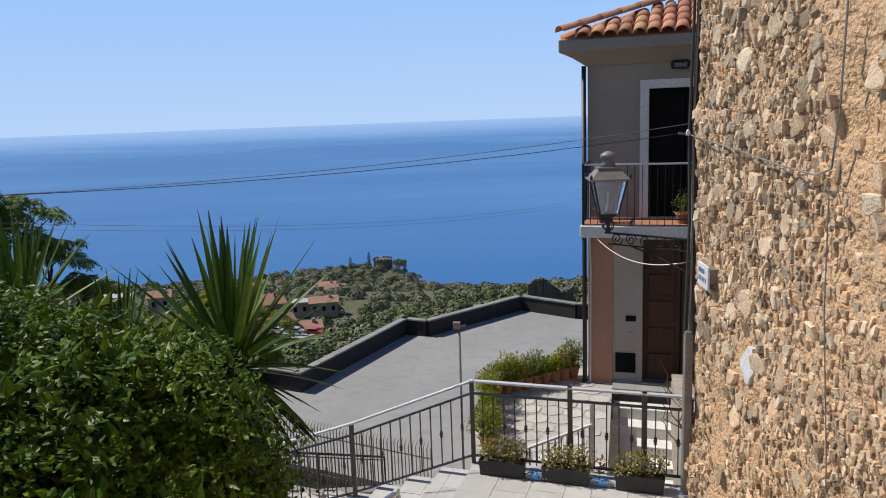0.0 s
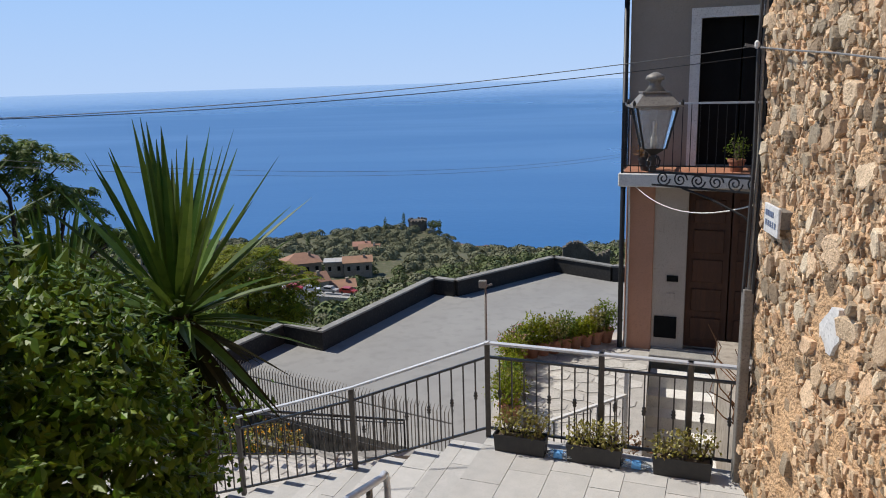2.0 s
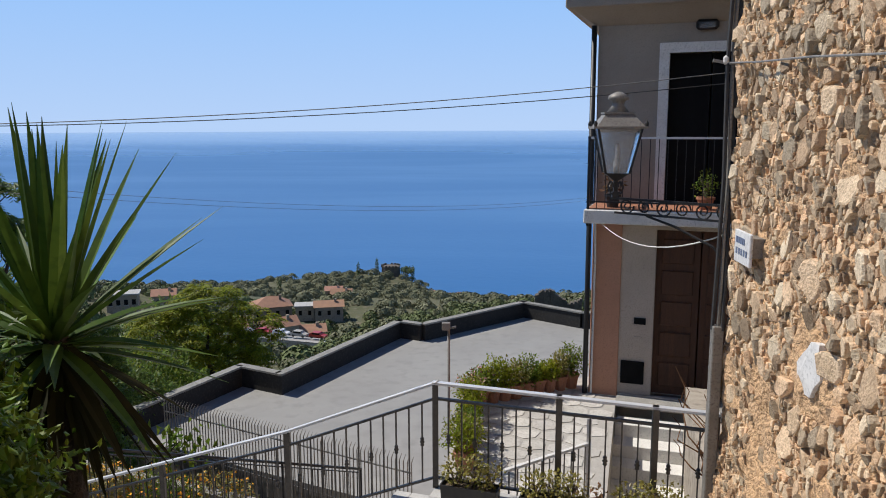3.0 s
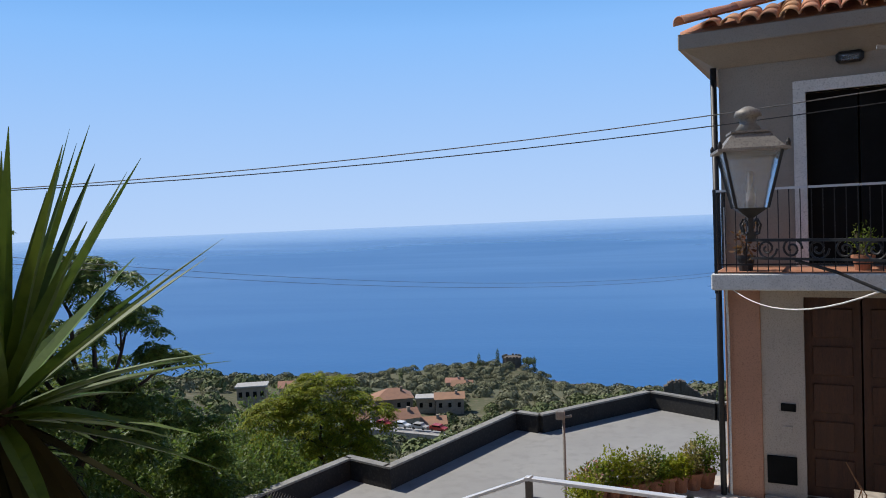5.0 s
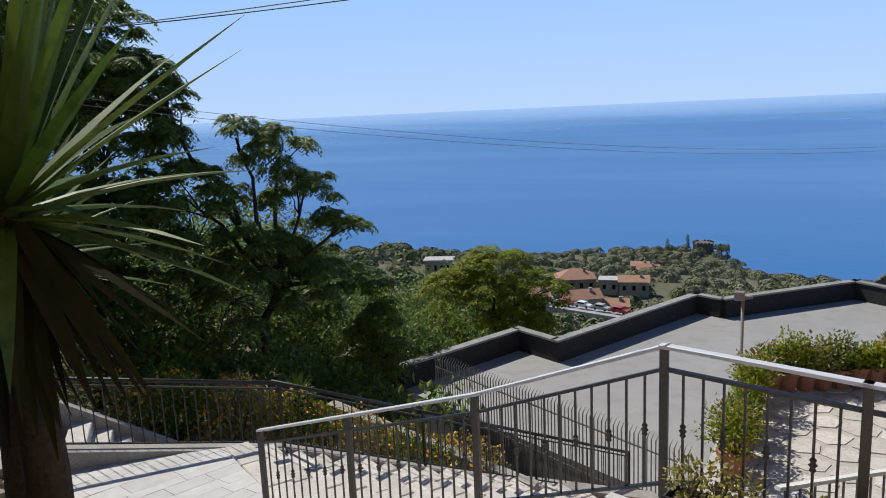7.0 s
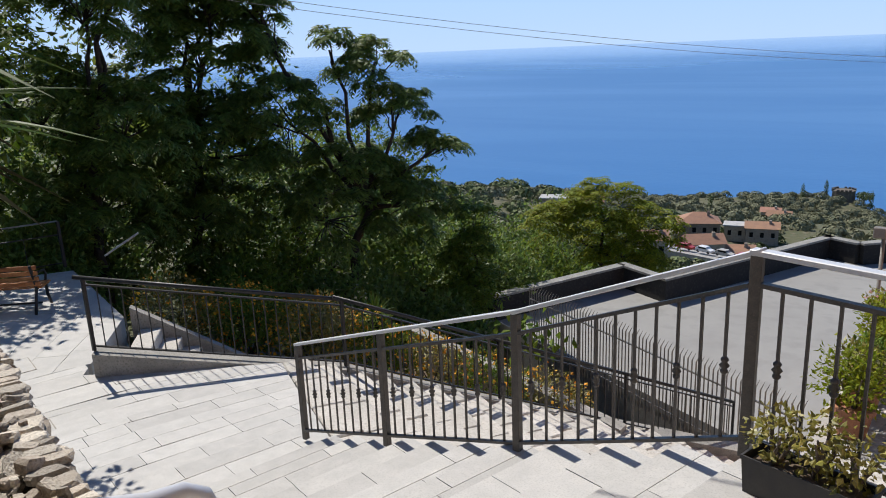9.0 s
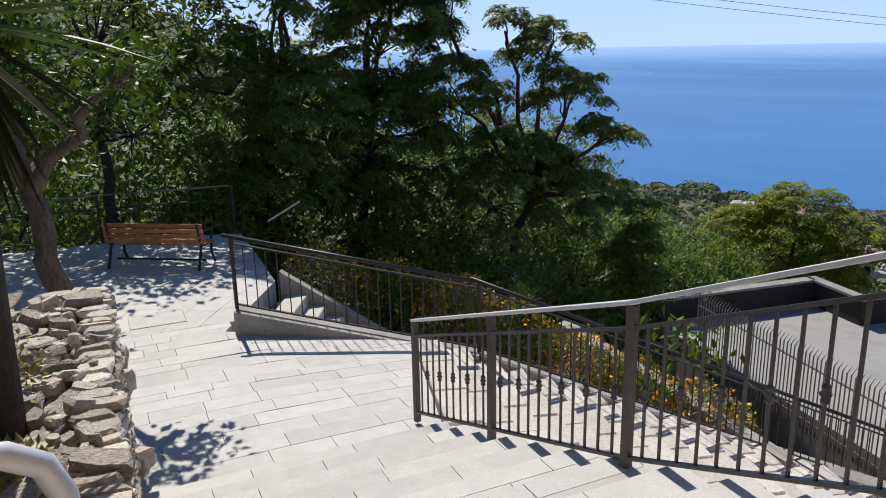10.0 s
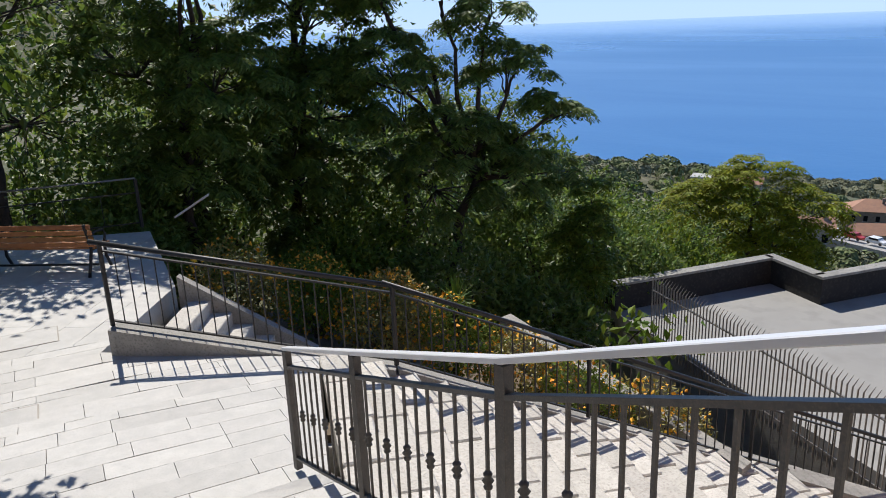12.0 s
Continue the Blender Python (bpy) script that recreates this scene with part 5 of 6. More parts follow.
# white rail of the terrace stairs
wr = thing("white_handrail", (1.3, 10.5, -3.9), "white painted steel rail along the terrace stairs", "railing")
wa, wb = Vector((0.92, 10.3, -2.97)), Vector((1.95, 11.6, -3.2))
part("handrail", Geo().bar(wa, wb, 0.045, 0.03), M_WHITE, wr)
for i in range(11):
    p = wa.lerp(wb, (i + 0.5) / 11)
    part("baluster", Geo().bar(p - Vector((0, 0, 0.85)), p, 0.016), M_PIPE, wr)
part("post", Geo().bar(wb - Vector((0, 0, 0.9)), wb + Vector((0, 0, 0.32)), 0.05), M_WHITE, wr)

# floodlight on a pole above the flat roof
fl = thing("floodlight_pole", (-0.4, 20.92, ROOF_Z), "thin grey pole with a small floodlight on top", "floodlight")
part("pole", Geo().tube([(-0.4, 20.92, ROOF_Z), (-0.4, 20.92, -4.32)], 0.035, 8), M_PIPE, fl, smooth=True)
part("lamp_head", Geo().box(-0.56, 20.80, -4.36, -0.36, 20.95, -4.17), M_PIPE, fl, "grey floodlight housing", bevel=0.015)
part("arm", Geo().bar((-0.4, 20.92, -4.33), (-0.22, 20.88, -4.28), 0.05), M_PIPE, fl)

# ---- street lantern on its wall bracket ----
LX, LY = 1.892, 9.75
lan = thing("street_lantern", (LX, LY, -0.05), "old four-sided street lantern on wrought iron bracket", "street lamp")


def frust(g, h0, z0, h1, z1):
    k = len(g.v)
    for h, z in ((h0, z0), (h1, z1)):
        for x, y in ((-1, -1), (1, -1), (1, 1), (-1, 1)):
            g.v.append((LX + x * h, LY + y * h, z))
    for j in range(4):
        g.f.append((k + j, k + (j + 1) % 4, k + 4 + (j + 1) % 4, k + 4 + j))
    g.f += [(k + 3, k + 2, k + 1, k), (k + 4, k + 5, k + 6, k + 7)]
    return g


part("base", frust(frust(frust(Geo(), 0.03, -0.02, 0.03, 0.03), 0.018, 0.03, 0.018, 0.13), 0.02, 0.13, 0.108, 0.20), M_BLACKIRON, lan)
for j in range(4):
    a = j * 1.571 + 0.785
    part("scroll", Geo().tube([(LX + math.cos(a) * r_, LY + math.sin(a) * r_, z_) for r_, z_ in ((0.02, 0.0), (0.07, 0.02), (0.085, 0.08), (0.06, 0.12), (0.03, 0.1), (0.03, 0.07))], 0.008, 5), M_BLACKIRON, lan)
part("roof", frust(frust(frust(Geo(), 0.235, 0.595, 0.235, 0.615), 0.205, 0.615, 0.12, 0.725), 0.135, 0.725, 0.135, 0.74), M_PIPE, lan, "grey metal lantern roof")
part("chimney", Geo().lathe([(0.10, 0.74), (0.055, 0.80), (0.06, 0.84), (0.095, 0.85), (0.085, 0.885), (0.05, 0.905), (0.02, 0.92)], (LX, LY, 0), 14), M_PIPE, lan, smooth=True)
for x, y in ((-1, -1), (1, -1), (1, 1), (-1, 1)):
    part("corner_bar", Geo().bar((LX + x * 0.105, LY + y * 0.105, 0.20), (LX + x * 0.19, LY + y * 0.19, 0.60), 0.02), M_BLACKIRON, lan)
    part("finial", Geo().lathe([(0.012, 0.61), (0.018, 0.64), (0.006, 0.665)], (LX + x * 0.22, LY + y * 0.22, 0), 6), M_BLACKIRON, lan)
for (x0, y0), (x1, y1) in (((-1, -1), (1, -1)), ((1, -1), (1, 1)), ((1, 1), (-1, 1)), ((-1, 1), (-1, -1))):
    a, b = 0.098, 0.183
    part("pane", Geo().add([(LX + x0 * a, LY + y0 * a, 0.20), (LX + x1 * a, LY + y1 * a, 0.20), (LX + x1 * b, LY + y1 * b, 0.595), (LX + x0 * b, LY + y0 * b, 0.595)], [(0, 1, 2, 3)]), M_GLASS, lan, "frosted glass pane")
part("bulb", Geo().lathe([(0.03, 0.20), (0.035, 0.3), (0.02, 0.33), (0.018, 0.46), (0.005, 0.47)], (LX, LY, 0), 10), M_WHITE, lan, smooth=True)
brk = part("bracket", Geo().bar((LX - 0.03, LY + 0.02, -0.03), (2.74, 9.05, -0.03), 0.03, 0.02).bar((LX, LY, -0.16), (2.74, 9.05, -0.16), 0.018, 0.018), M_BLACKIRON, lan)
bdir = Vector((2.74 - LX, 9.05 - LY, 0)).normalized()
for i in range(6):
    c = Vector((LX, LY, -0.09)) + bdir * (0.12 + 0.18 * i)
    pts = []
    for j in range(22):
        a = j * 0.5
        rr_ = 0.075 * (1 - j / 26)
        pts.append(c + bdir * (math.cos(a) * rr_) + Vector((0, 0, math.sin(a) * rr_ * (1 if i % 2 else -1))))
    part("scroll", Geo().tube(pts, 0.008, 5), M_BLACKIRON, lan)
part("brace", Geo().tube([(LX + 0.25, LY - 0.2, -0.17), (2.35, 9.35, -0.24), (2.62, 9.14, -0.38), (2.74, 9.05, -0.55)], 0.012, 6), M_BLACKIRON, lan)

# ---- cables, pipes and signs on the rubble wall ----
def cable(name, pts, r, material, label):
    t = thing(name, pts[0], label, "cable")
    part("line", Geo().tube(pts, r, 6), material, t, smooth=True)
    return t


for dz in (0.0, 0.11):
    cable("overhead_cable", [(-1.827 - 0.985 * s, 10.34 - 0.174 * s, 0.698 - 0.04 * s + 0.0059 * s * s + dz * max(0.0, 4 - s) / 9) for s in [-6.2 + 0.6 * i for i in range(36)]], 0.005, M_CABLE if dz else M_DARKCABLE, "thin overhead cable strung across the stairs")
for dz in (0.0, 0.09):
    cable("valley_cable", [(-10.39 - 0.602 * s, 7.83 - 0.799 * s, 0.924 + 0.2114 * s + 0.0043 * s * s + dz) for s in [-36 + 1.0 * i for i in range(35)]], 0.0035, M_CABLE, "thin cable sagging from the trees over the roof")
cable("house_cable", [Vector((2.74, 9.1, -0.25)).lerp(hp(0.03, -0.12, -0.55), t) - Vector((0, 0, 1.15 * t * (1 - t))) for t in [i / 14 for i in range(15)]], 0.007, M_WHITE, "white cable drooping from wall to house")
wallc = thing("wall_cable", (2.38, 7.9, 1.07), "pale cables clipped along the rubble wall", "cable")
part("line", Geo().tube([(2.35, 8.0, 1.10), (2.36, 7.4, 1.06), (2.35, 6.6, 1.02), (2.35, 5.9, 0.97), (2.34, 5.3, 0.95), (2.34, 5.12, 1.0), (2.34, 5.06, 1.3), (2.34, 5.02, 2.2), (2.34, 4.98, 3.6)], 0.006, 6), M_CABLE, wallc)
part("line", Geo().tube([(2.35, 5.16, 0.9), (2.35, 5.14, 0.2), (2.35, 5.02, -0.6), (2.35, 4.95, -1.4)], 0.004, 6), M_PIPE, wallc, "thin brown cable")
part("insulator", Geo().lathe([(0.01, -0.03), (0.02, -0.015), (0.02, 0.015), (0.008, 0.03)], (2.33, 8.0, 1.12), 8), M_WHITE, wallc)
part("hook", Geo().bar((2.45, 8.0, 1.08), (2.25, 8.02, 1.12), 0.02), M_PIPE, wallc)
pipe = thing("corner_pipes", (2.38, 7.97, Z_UP), "grey metal conduit and cables at the wall corner", "pipe")
part("conduit", Geo().box(2.325, 7.93, Z_UP, 2.40, 8.01, -0.72), M_PIPE, pipe, bevel=0.006)
for i, dx in enumerate((0.0, 0.035, 0.06)):
    part("line", Geo().tube([(2.33 + dx, 7.98 - 0.02 * i, -0.75), (2.35 + dx, 7.97 + 0.02 * i, 0.3), (2.34 + dx, 8.0, 1.1), (2.36 + dx, 7.98, 2.2), (2.36 + dx, 8.0, 4.5)], 0.014, 6), (M_DARKCABLE, M_PIPE, M_DARKCABLE)[i], pipe)
sg = thing("street_sign", (2.36, 7.42, -0.07), "small white street sign with unreadable lettering", "sign")
part("plate", Geo().box(2.325, 7.27, -0.175, 2.345, 7.57, 0.03), M_SIGN, sg, bevel=0.004)
for z, y0, y1 in ((-0.03, 7.36, 7.54), (-0.10, 7.30, 7.54)):
    for i in range(5):
        yy = y1 - (y1 - y0) * (i + 0.5) / 5
        part("bar", Geo().box(2.3215, yy - 0.012, z - 0.02, 2.3265, yy + 0.014, z + 0.02), M_INK, sg)
part("fixing", Geo().box(2.35, 7.3, -0.12, 2.46, 7.5, 0.0), M_PIPE, sg)
pq = thing("plaster_patch", (2.36, 6.48, -0.55), "irregular patch of white plaster on the wall", "plaster")
gp = Geo()
qp = rng(77)
ring_ = []
for i in range(16):
    a = 2 * math.pi * i / 16
    ring_.append((6.47 + 0.16 * math.cos(a) * qp.uniform(0.65, 1.15) - 0.35 * 0.17 * math.sin(a), -0.56 + 0.17 * math.sin(a) * qp.uniform(0.75, 1.15)))
gp.add([(2.395 + qp.uniform(-0.006, 0.006), y, z) for y, z in ring_] + [(2.43, y, z) for y, z in ring_], [tuple(range(16))] + [(i, 16 + i, 16 + (i + 1) % 16, (i + 1) % 16) for i in range(16)])
part("plaster", gp, M_SIGN, pq)

# ---- far houses, tower and ruin ----
def far_house(x, y, eave, w, d, h, rot, label, roof="hip", storeys=2, nwin=4, wall=None):
    t = thing("far_house", (x, y, eave - h), label, "house", "houses on the far hillside")
    m = Matrix.Translation((x, y, eave - h)) @ Matrix.Rotation(radians(rot), 4, "Z")
    part("wall", Geo().box(-w / 2, -d / 2, -4, w / 2, d / 2, h, m), wall or M_FARWALL, t)
    e = 0.5
    rz = 0.30 * d
    if roof == "flat":
        part("roof", Geo().box(-w / 2 - e, -d / 2 - e, h, w / 2 + e, d / 2 + e, h + 0.4, m), M_FARGREY, t)
    else:
        k = (w - d) / 2 if roof == "hip" else w / 2 + e
        g = Geo()
        g.add([m @ Vector(p) for p in ((-w / 2 - e, -d / 2 - e, h), (w / 2 + e, -d / 2 - e, h), (w / 2 + e, d / 2 + e, h), (-w / 2 - e, d / 2 + e, h), (-k, 0, h + rz), (k, 0, h + rz))], [(0, 1, 5, 4), (1, 2, 5), (2, 3, 4, 5), (3, 0, 4), (3, 2, 1, 0)])
        rf_ = part("roof", g, M_TILE_I, t, "terracotta tiled roof")
        part("chimney", Geo().box(w * 0.2, -d * 0.2, h, w * 0.2 + 0.7, -d * 0.2 + 0.7, h + rz + 0.5, m), wall or M_FARWALL, rf_)
    for s in range(storeys):
        for i in range(nwin):
            wx = -w / 2 + w * (i + 0.5) / nwin
            z = h - 2.0 - 2.9 * s
            wn_ = part("window", Geo().box(wx - 0.5, -d / 2 - 0.06, z - 0.75, wx + 0.5, -d / 2 + 0.05, z + 0.75, m), M_DARK, t)
            part("sill", Geo().box(wx - 0.65, -d / 2 - 0.15, z - 0.9, wx + 0.65, -d / 2, z - 0.76, m), M_FARGREY, wn_)
        for i in range(max(1, nwin // 2)):
            wy_ = -d / 2 + d * (i + 0.5) / max(1, nwin // 2)
            z = h - 2.0 - 2.9 * s
            part("window", Geo().box(-w / 2 - 0.06, wy_ - 0.5, z - 0.75, -w / 2 + 0.05, wy_ + 0.5, z + 0.75, m), M_DARK, t)
    return t


M_BROWNWALL = mat("brown_house_wall", (0.27, 0.20, 0.16), (0.22, 0.165, 0.13), 0.3, 0.9, 0.1, fine=2)
far_house(-69.5, 226, -53.6, 11.5, 8.5, 7.5, 24, "large brown house with hipped terracotta roof", storeys=2, nwin=4, wall=M_BROWNWALL)
far_house(-62.5, 240, -57.2, 6, 5, 2.4, 12, "low pale house with light grey roof", "flat", 1, 2)
far_house(-54.7, 240, -57.0, 9, 5.5, 2.2, 15, "low house with terracotta gable roof", "gable", 1, 3)
far_house(-63.1, 299, -66.2, 8, 6, 3.6, 8, "small house with terracotta roof among olives", "gable", 1, 3)
far_house(-70.5, 318, -69.0, 7, 5, 3.2, 10, "small pale cottage with terracotta roof", "gable", 1, 2)
far_house(-52.6, 178, -46.9, 8, 6, 3.2, 35, "small house with terracotta roof by the road", "gable", 1, 2)
far_house(-46, 182, -49.3, 7, 5, 3, 20, "small house with terracotta roof by the road", "gable", 1, 2)
far_house(-52.5, 146, -38.7, 5, 5, 4, 30, "small pink house beside the trees", "gable", 1, 2)
far_house(-103, 200, -44.9, 8, 5, 3.0, 20, "pale house with grey flat roof on the ridge", "flat", 1, 4)
far_house(-94, 206, -46.2, 6, 5, 3, 20, "small house with terracotta roof on the ridge", "gable", 1, 2)
for i in range(6):
    far_house(-40 + 5.2 * i, 436 - 2.0 * i, -96.5 - 0.45 * (i % 3), 6, 6, 4, 10 * i, "coastal house with terracotta roof", "gable", 1, 2)
road = struct("road", Geo().prism([(-62, 168), (-36, 160), (-36, 165), (-62, 174)], -60, [-47.0, -46.3, -46.8, -47.6]), M_FARGREY, "pale asphalt road among the houses", "road")


def car(x, y, z, a, m_, label):
    t = thing("car", (x, y, z), label, "car", "cars by the road")
    m = Matrix.Translation((x, y, z)) @ Matrix.Rotation(a, 4, "Z")
    body = Geo()
    prof = [(-2.0, 0.3), (2.0, 0.3), (2.05, 0.75), (1.1, 0.9), (0.6, 1.4), (-1.2, 1.42), (-1.9, 0.95)]
    v = [m @ Vector((px, s, pz)) for s in (-0.8, 0.8) for px, pz in prof]
    body.add(v, [tuple(range(6, -1, -1)), tuple(range(7, 14))] + [(i, (i + 1) % 7, 7 + (i + 1) % 7, 7 + i) for i in range(7)])
    part("body", body, m_, t, bevel=0.06)
    part("windscreen", Geo().box(-1.15, -0.81, 0.95, 0.75, 0.81, 1.3, m), M_DARK, t)
    for px in (-1.25, 1.25):
        for s in (-0.8, 0.7):
            part("wheel", Geo().tube([m @ Vector((px, s, 0.32)), m @ Vector((px, s + 0.15, 0.32))], 0.32, 10), M_PLASTIC, t)


for i in range(5):
    car(-58 + 4.6 * i, 169.8 - 1.35 * i, -46.75 + 0.12 * i, -0.27, (M_CARWHITE, M_CARRED, M_CARWHITE, M_FARGREY, M_CARRED)[i], ("white", "red", "white", "grey", "red")[i] + " parked car beside the road")

tw = thing("watch_tower", (-63.5, 440, -91), "ruined round stone watch tower on the hilltop", "tower")
gt = Geo()
gt.tube_rings([(-63.5, 440, -92), (-63.5, 440, -86), (-63.5, 440, -82.6), (-63.5, 440, -81.2)], [6.2, 5.6, 5.4, 5.6], 24)
part("wall", gt, M_TOWER, tw)
for i in range(16):
    if i % 5:
        a = 2 * math.pi * i / 16
        part("merlon", Geo().box(-63.5 + 5.2 * math.cos(a) - 0.6, 440 + 5.2 * math.sin(a) - 0.6, -81.6, -63.5 + 5.2 * math.cos(a) + 0.6, 440 + 5.2 * math.sin(a) + 0.6, -80.4), M_TOWER, tw)
ump = thing("umbrella_pine", (-53.8, 440, -90), "umbrella pine beside the tower", "tree")
part("trunk", Geo().tube([(-53.8, 440, -91), (-53.8, 440, -84.5)], 0.35, 6), M_DARKBARK, ump)
part("crown", raw(shell_leaves(91, [((-53.8, 440, -83.6), (4.2, 4.2, 1.6))], 900, 0.9, inner=0.4)), M_LEAF_FARG, ump)
for x, y in ((-71.5, 438), (-80, 424), (-50, 436), (-98, 330)):
    cy = thing("cypress", (x, y, land_z(x, y)), "slim dark cypress on the hill", "tree", "cypresses")
    part("trunk", Geo().tube([(x, y, land_z(x, y) - 0.5), (x, y, land_z(x, y) + 2)], 0.2, 6), M_DARKBARK, cy)
    part("crown", raw(shell_leaves(int(y), [((x, y, land_z(x, y) + 4.4), (0.95, 0.95, 4.2))], 500, 0.6, inner=0.4)), M_LEAF_FARG, cy)
ru = thing("ruined_wall", (12.5, 154, -37), "crumbling stone ruin on the slope", "ruin")
gru = Geo()
qr = rng(15)
for i in range(26):
    x = 8.0 + 0.36 * i
    hgt = -33.6 + 1.3 * math.sin(i * 0.24) + qr.uniform(-0.35, 0.35)
    gru.box(x, 153.2 + qr.uniform(-0.2, 0.2), -43, x + 0.44, 154.6, hgt)
part("wall", gru, M_TOWER, ru)


# ---- pieces: paving slabs, roof tiles, stones ----
def clip_rect(poly, m_inv, x0, x1, y0, y1):
    """The plan outline poly cut to a rectangle of a turned frame; returns points of that frame."""
    pts = [m_inv @ Vector((p[0], p[1], 0)) for p in poly]
    for ax, lim, sg_ in ((0, x0, 1), (0, x1, -1), (1, y0, 1), (1, y1, -1)):
        out = []
        for i, p in enumerate(pts):
            q = pts[(i + 1) % len(pts)]
            dp, dq = (p[ax] - lim) * sg_, (q[ax] - lim) * sg_
            if dp >= 0:
                out.append(p)
            if dp * dq < 0:
                out.append(p.lerp(q, dp / (dp - dq)))
        pts = out
        if len(pts) < 3:
            return []
    return pts


def area2(pts):
    return abs(sum(p.x * q.y - q.x * p.y for p, q in zip(pts, pts[1:] + pts[:1]))) / 2


MU = Matrix(((U.x, V.x, 0, RA.x), (U.y, V.y, 0, RA.y), (0, 0, 1, 0), (0, 0, 0, 1)))
MUI = MU.inverted()


def slabs(parent, poly, z, u0, u1, v0, v1, widths, lens, seed, material=None, gap=0.0028, frame_m=None, rise=TH):
    q = rng(seed)
    fm = frame_m or MU
    fi = fm.inverted()
    u = u0
    while u < u1:
        w_ = q.choice(widths)
        v = v0 - q.uniform(0, 0.7)
        while v < v1:
            L = q.uniform(*lens)
            pts = clip_rect(poly, fi, u + gap, min(u + w_, u1) - gap, v + gap, v + L - gap)
            v += L
            if len(pts) >= 3 and area2(pts) > 0.006:
                o = [fm @ p for p in pts]
                if (o[1] - o[0]).cross(o[2] - o[1]).z < 0:
                    o.reverse()
                dz = q.uniform(-0.0015, 0.0015)
                part("slab", Geo().prism(o, [z(p.x, p.y) - rise for p in o], [z(p.x, p.y) + dz for p in o]) if callable(z) else Geo().prism(o, z - rise, z + dz), material or M_PAVE, parent)
        u += w_


landing_low = bpy.data.objects["landing_lower"]
landing_up = bpy.data.objects["landing_upper"]
slabs(landing_low, low_poly, low_z, 4.38, 9.2, -3.0, 6.5, (0.30, 0.30, 0.30, 0.40, 0.20), (0.45, 1.15), 1, rise=0.5)
MB = Matrix.Translation((-9.0, 10.5, 0)) @ Matrix.Rotation(radians(44), 4, "Z")
slabs(landing_low, [MU @ p for p in clip_rect(low_poly, MUI, 9.2, 30, -30, 30)], low_z, -9, 9, -8, 8, (0.45,), (0.9, 1.3), 2, frame_m=MB, rise=0.5)
slabs(landing_up, up_poly, Z_UP, -3.5, 0.0, -0.12, 3.4, (0.30, 0.40, 0.30), (0.5, 1.1), 3)
for k in range(10):
    u0 = RUN * k
    z = Z_UP - RISE * (k + 1)
    slabs(stairs_low, [uv(u0, -0.12), uv(u0 + RUN + 0.03, -0.12), uv(u0 + RUN + 0.03, 2.66), uv(u0, 2.66)], z, u0, u0 + RUN + 0.03, -0.12, 2.66, (0.30, 0.17) if k % 2 else (0.17, 0.30), (0.6, 1.2), 40 + k)
# manhole covers in the lower landing
for i, (x, y, w_, d_) in enumerate(((-7.45, 9.45, 0.56, 0.42), (-9.75, 10.2, 0.75, 0.55), (-8.6, 9.4, 0.4, 0.25))):
    zc = low_z(x, y)
    t = thing("manhole_cover", (x, y, zc), "stone-filled manhole cover with thin dark steel frame", "manhole cover", "manhole covers")
    m = Matrix.Translation((x, y, zc)) @ Matrix(((V.x, U.x, 0, 0), (V.y, U.y, 0, 0), (0, 0, 1, 0), (0, 0, 0, 1)))
    part("cover", Geo().box(-w_ / 2, -d_ / 2, -0.02, w_ / 2, d_ / 2, 0.006, m), M_PAVE, t)
    g = Geo()
    for x0, y0, x1, y1 in ((-w_ / 2 - 0.016, -d_ / 2 - 0.016, w_ / 2 + 0.016, -d_ / 2), (-w_ / 2 - 0.016, d_ / 2, w_ / 2 + 0.016, d_ / 2 + 0.016), (-w_ / 2 - 0.016, -d_ / 2, -w_ / 2, d_ / 2), (w_ / 2, -d_ / 2, w_ / 2 + 0.016, d_ / 2)):
        g.box(x0, y0, -0.02, x1, y1, 0.005, m)
    part("frame", g, M_PIPE, t)

# crazy paving of the terrace
qc = rng(31)
cell = 0.32
for i in range(-6, 12):
    for j in range(-2, 16):
        cx, cy = i * cell + (0.16 if j % 2 else 0), j * cell
        c = hp(cx - 1.0, cy - 4.0, 0)
        rect = [hp(cx - 1.0 + dx * cell * 0.5 * qc.uniform(0.72, 1.02), cy - 4.0 + dy * cell * 0.5 * qc.uniform(0.8, 1.12), 0) for dx, dy in ((-1, -0.6), (0, -1), (1, -0.5), (1, 0.6), (0, 1), (-1, 0.5))]
        inside = True
        for p in rect:
            k = False
            for a, b in zip(tp, tp[1:] + tp[:1]):
                if (a[1] > p.y) != (b[1] > p.y) and p.x < (b[0] - a[0]) * (p.y - a[1]) / (b[1] - a[1]) + a[0]:
                    k = not k
            inside &= k
        if inside:
            part("flagstone", Geo().prism(rect, TW - 0.03, TW + qc.uniform(-0.003, 0.003)), M_OLDSTEP, terr)

# barrel tiles of the house roof
half = Geo()
for i, (y, r) in enumerate(((-0.22, 0.105), (0.22, 0.088))):
    for j in range(9):
        a = math.pi * j / 8
        half.v.append((r * math.cos(a), y, r * math.sin(a) * 0.8))
for i, (y, r) in enumerate(((-0.22, 0.088), (0.22, 0.072))):
    for j in range(9):
        a = math.pi * j / 8
        half.v.append((r * math.cos(a), y, r * math.sin(a) * 0.8))
for j in range(8):
    half.f += [(j, j + 1, 9 + j + 1, 9 + j), (18 + j + 1, 18 + j, 27 + j, 27 + j + 1), (j + 1, j, 18 + j, 18 + j + 1), (9 + j, 9 + j + 1, 27 + j + 1, 27 + j)]
tile_me = mesh_of("tile", half, M_TILE, smooth=True)
tilt = math.atan(SLP)
qt = rng(61)
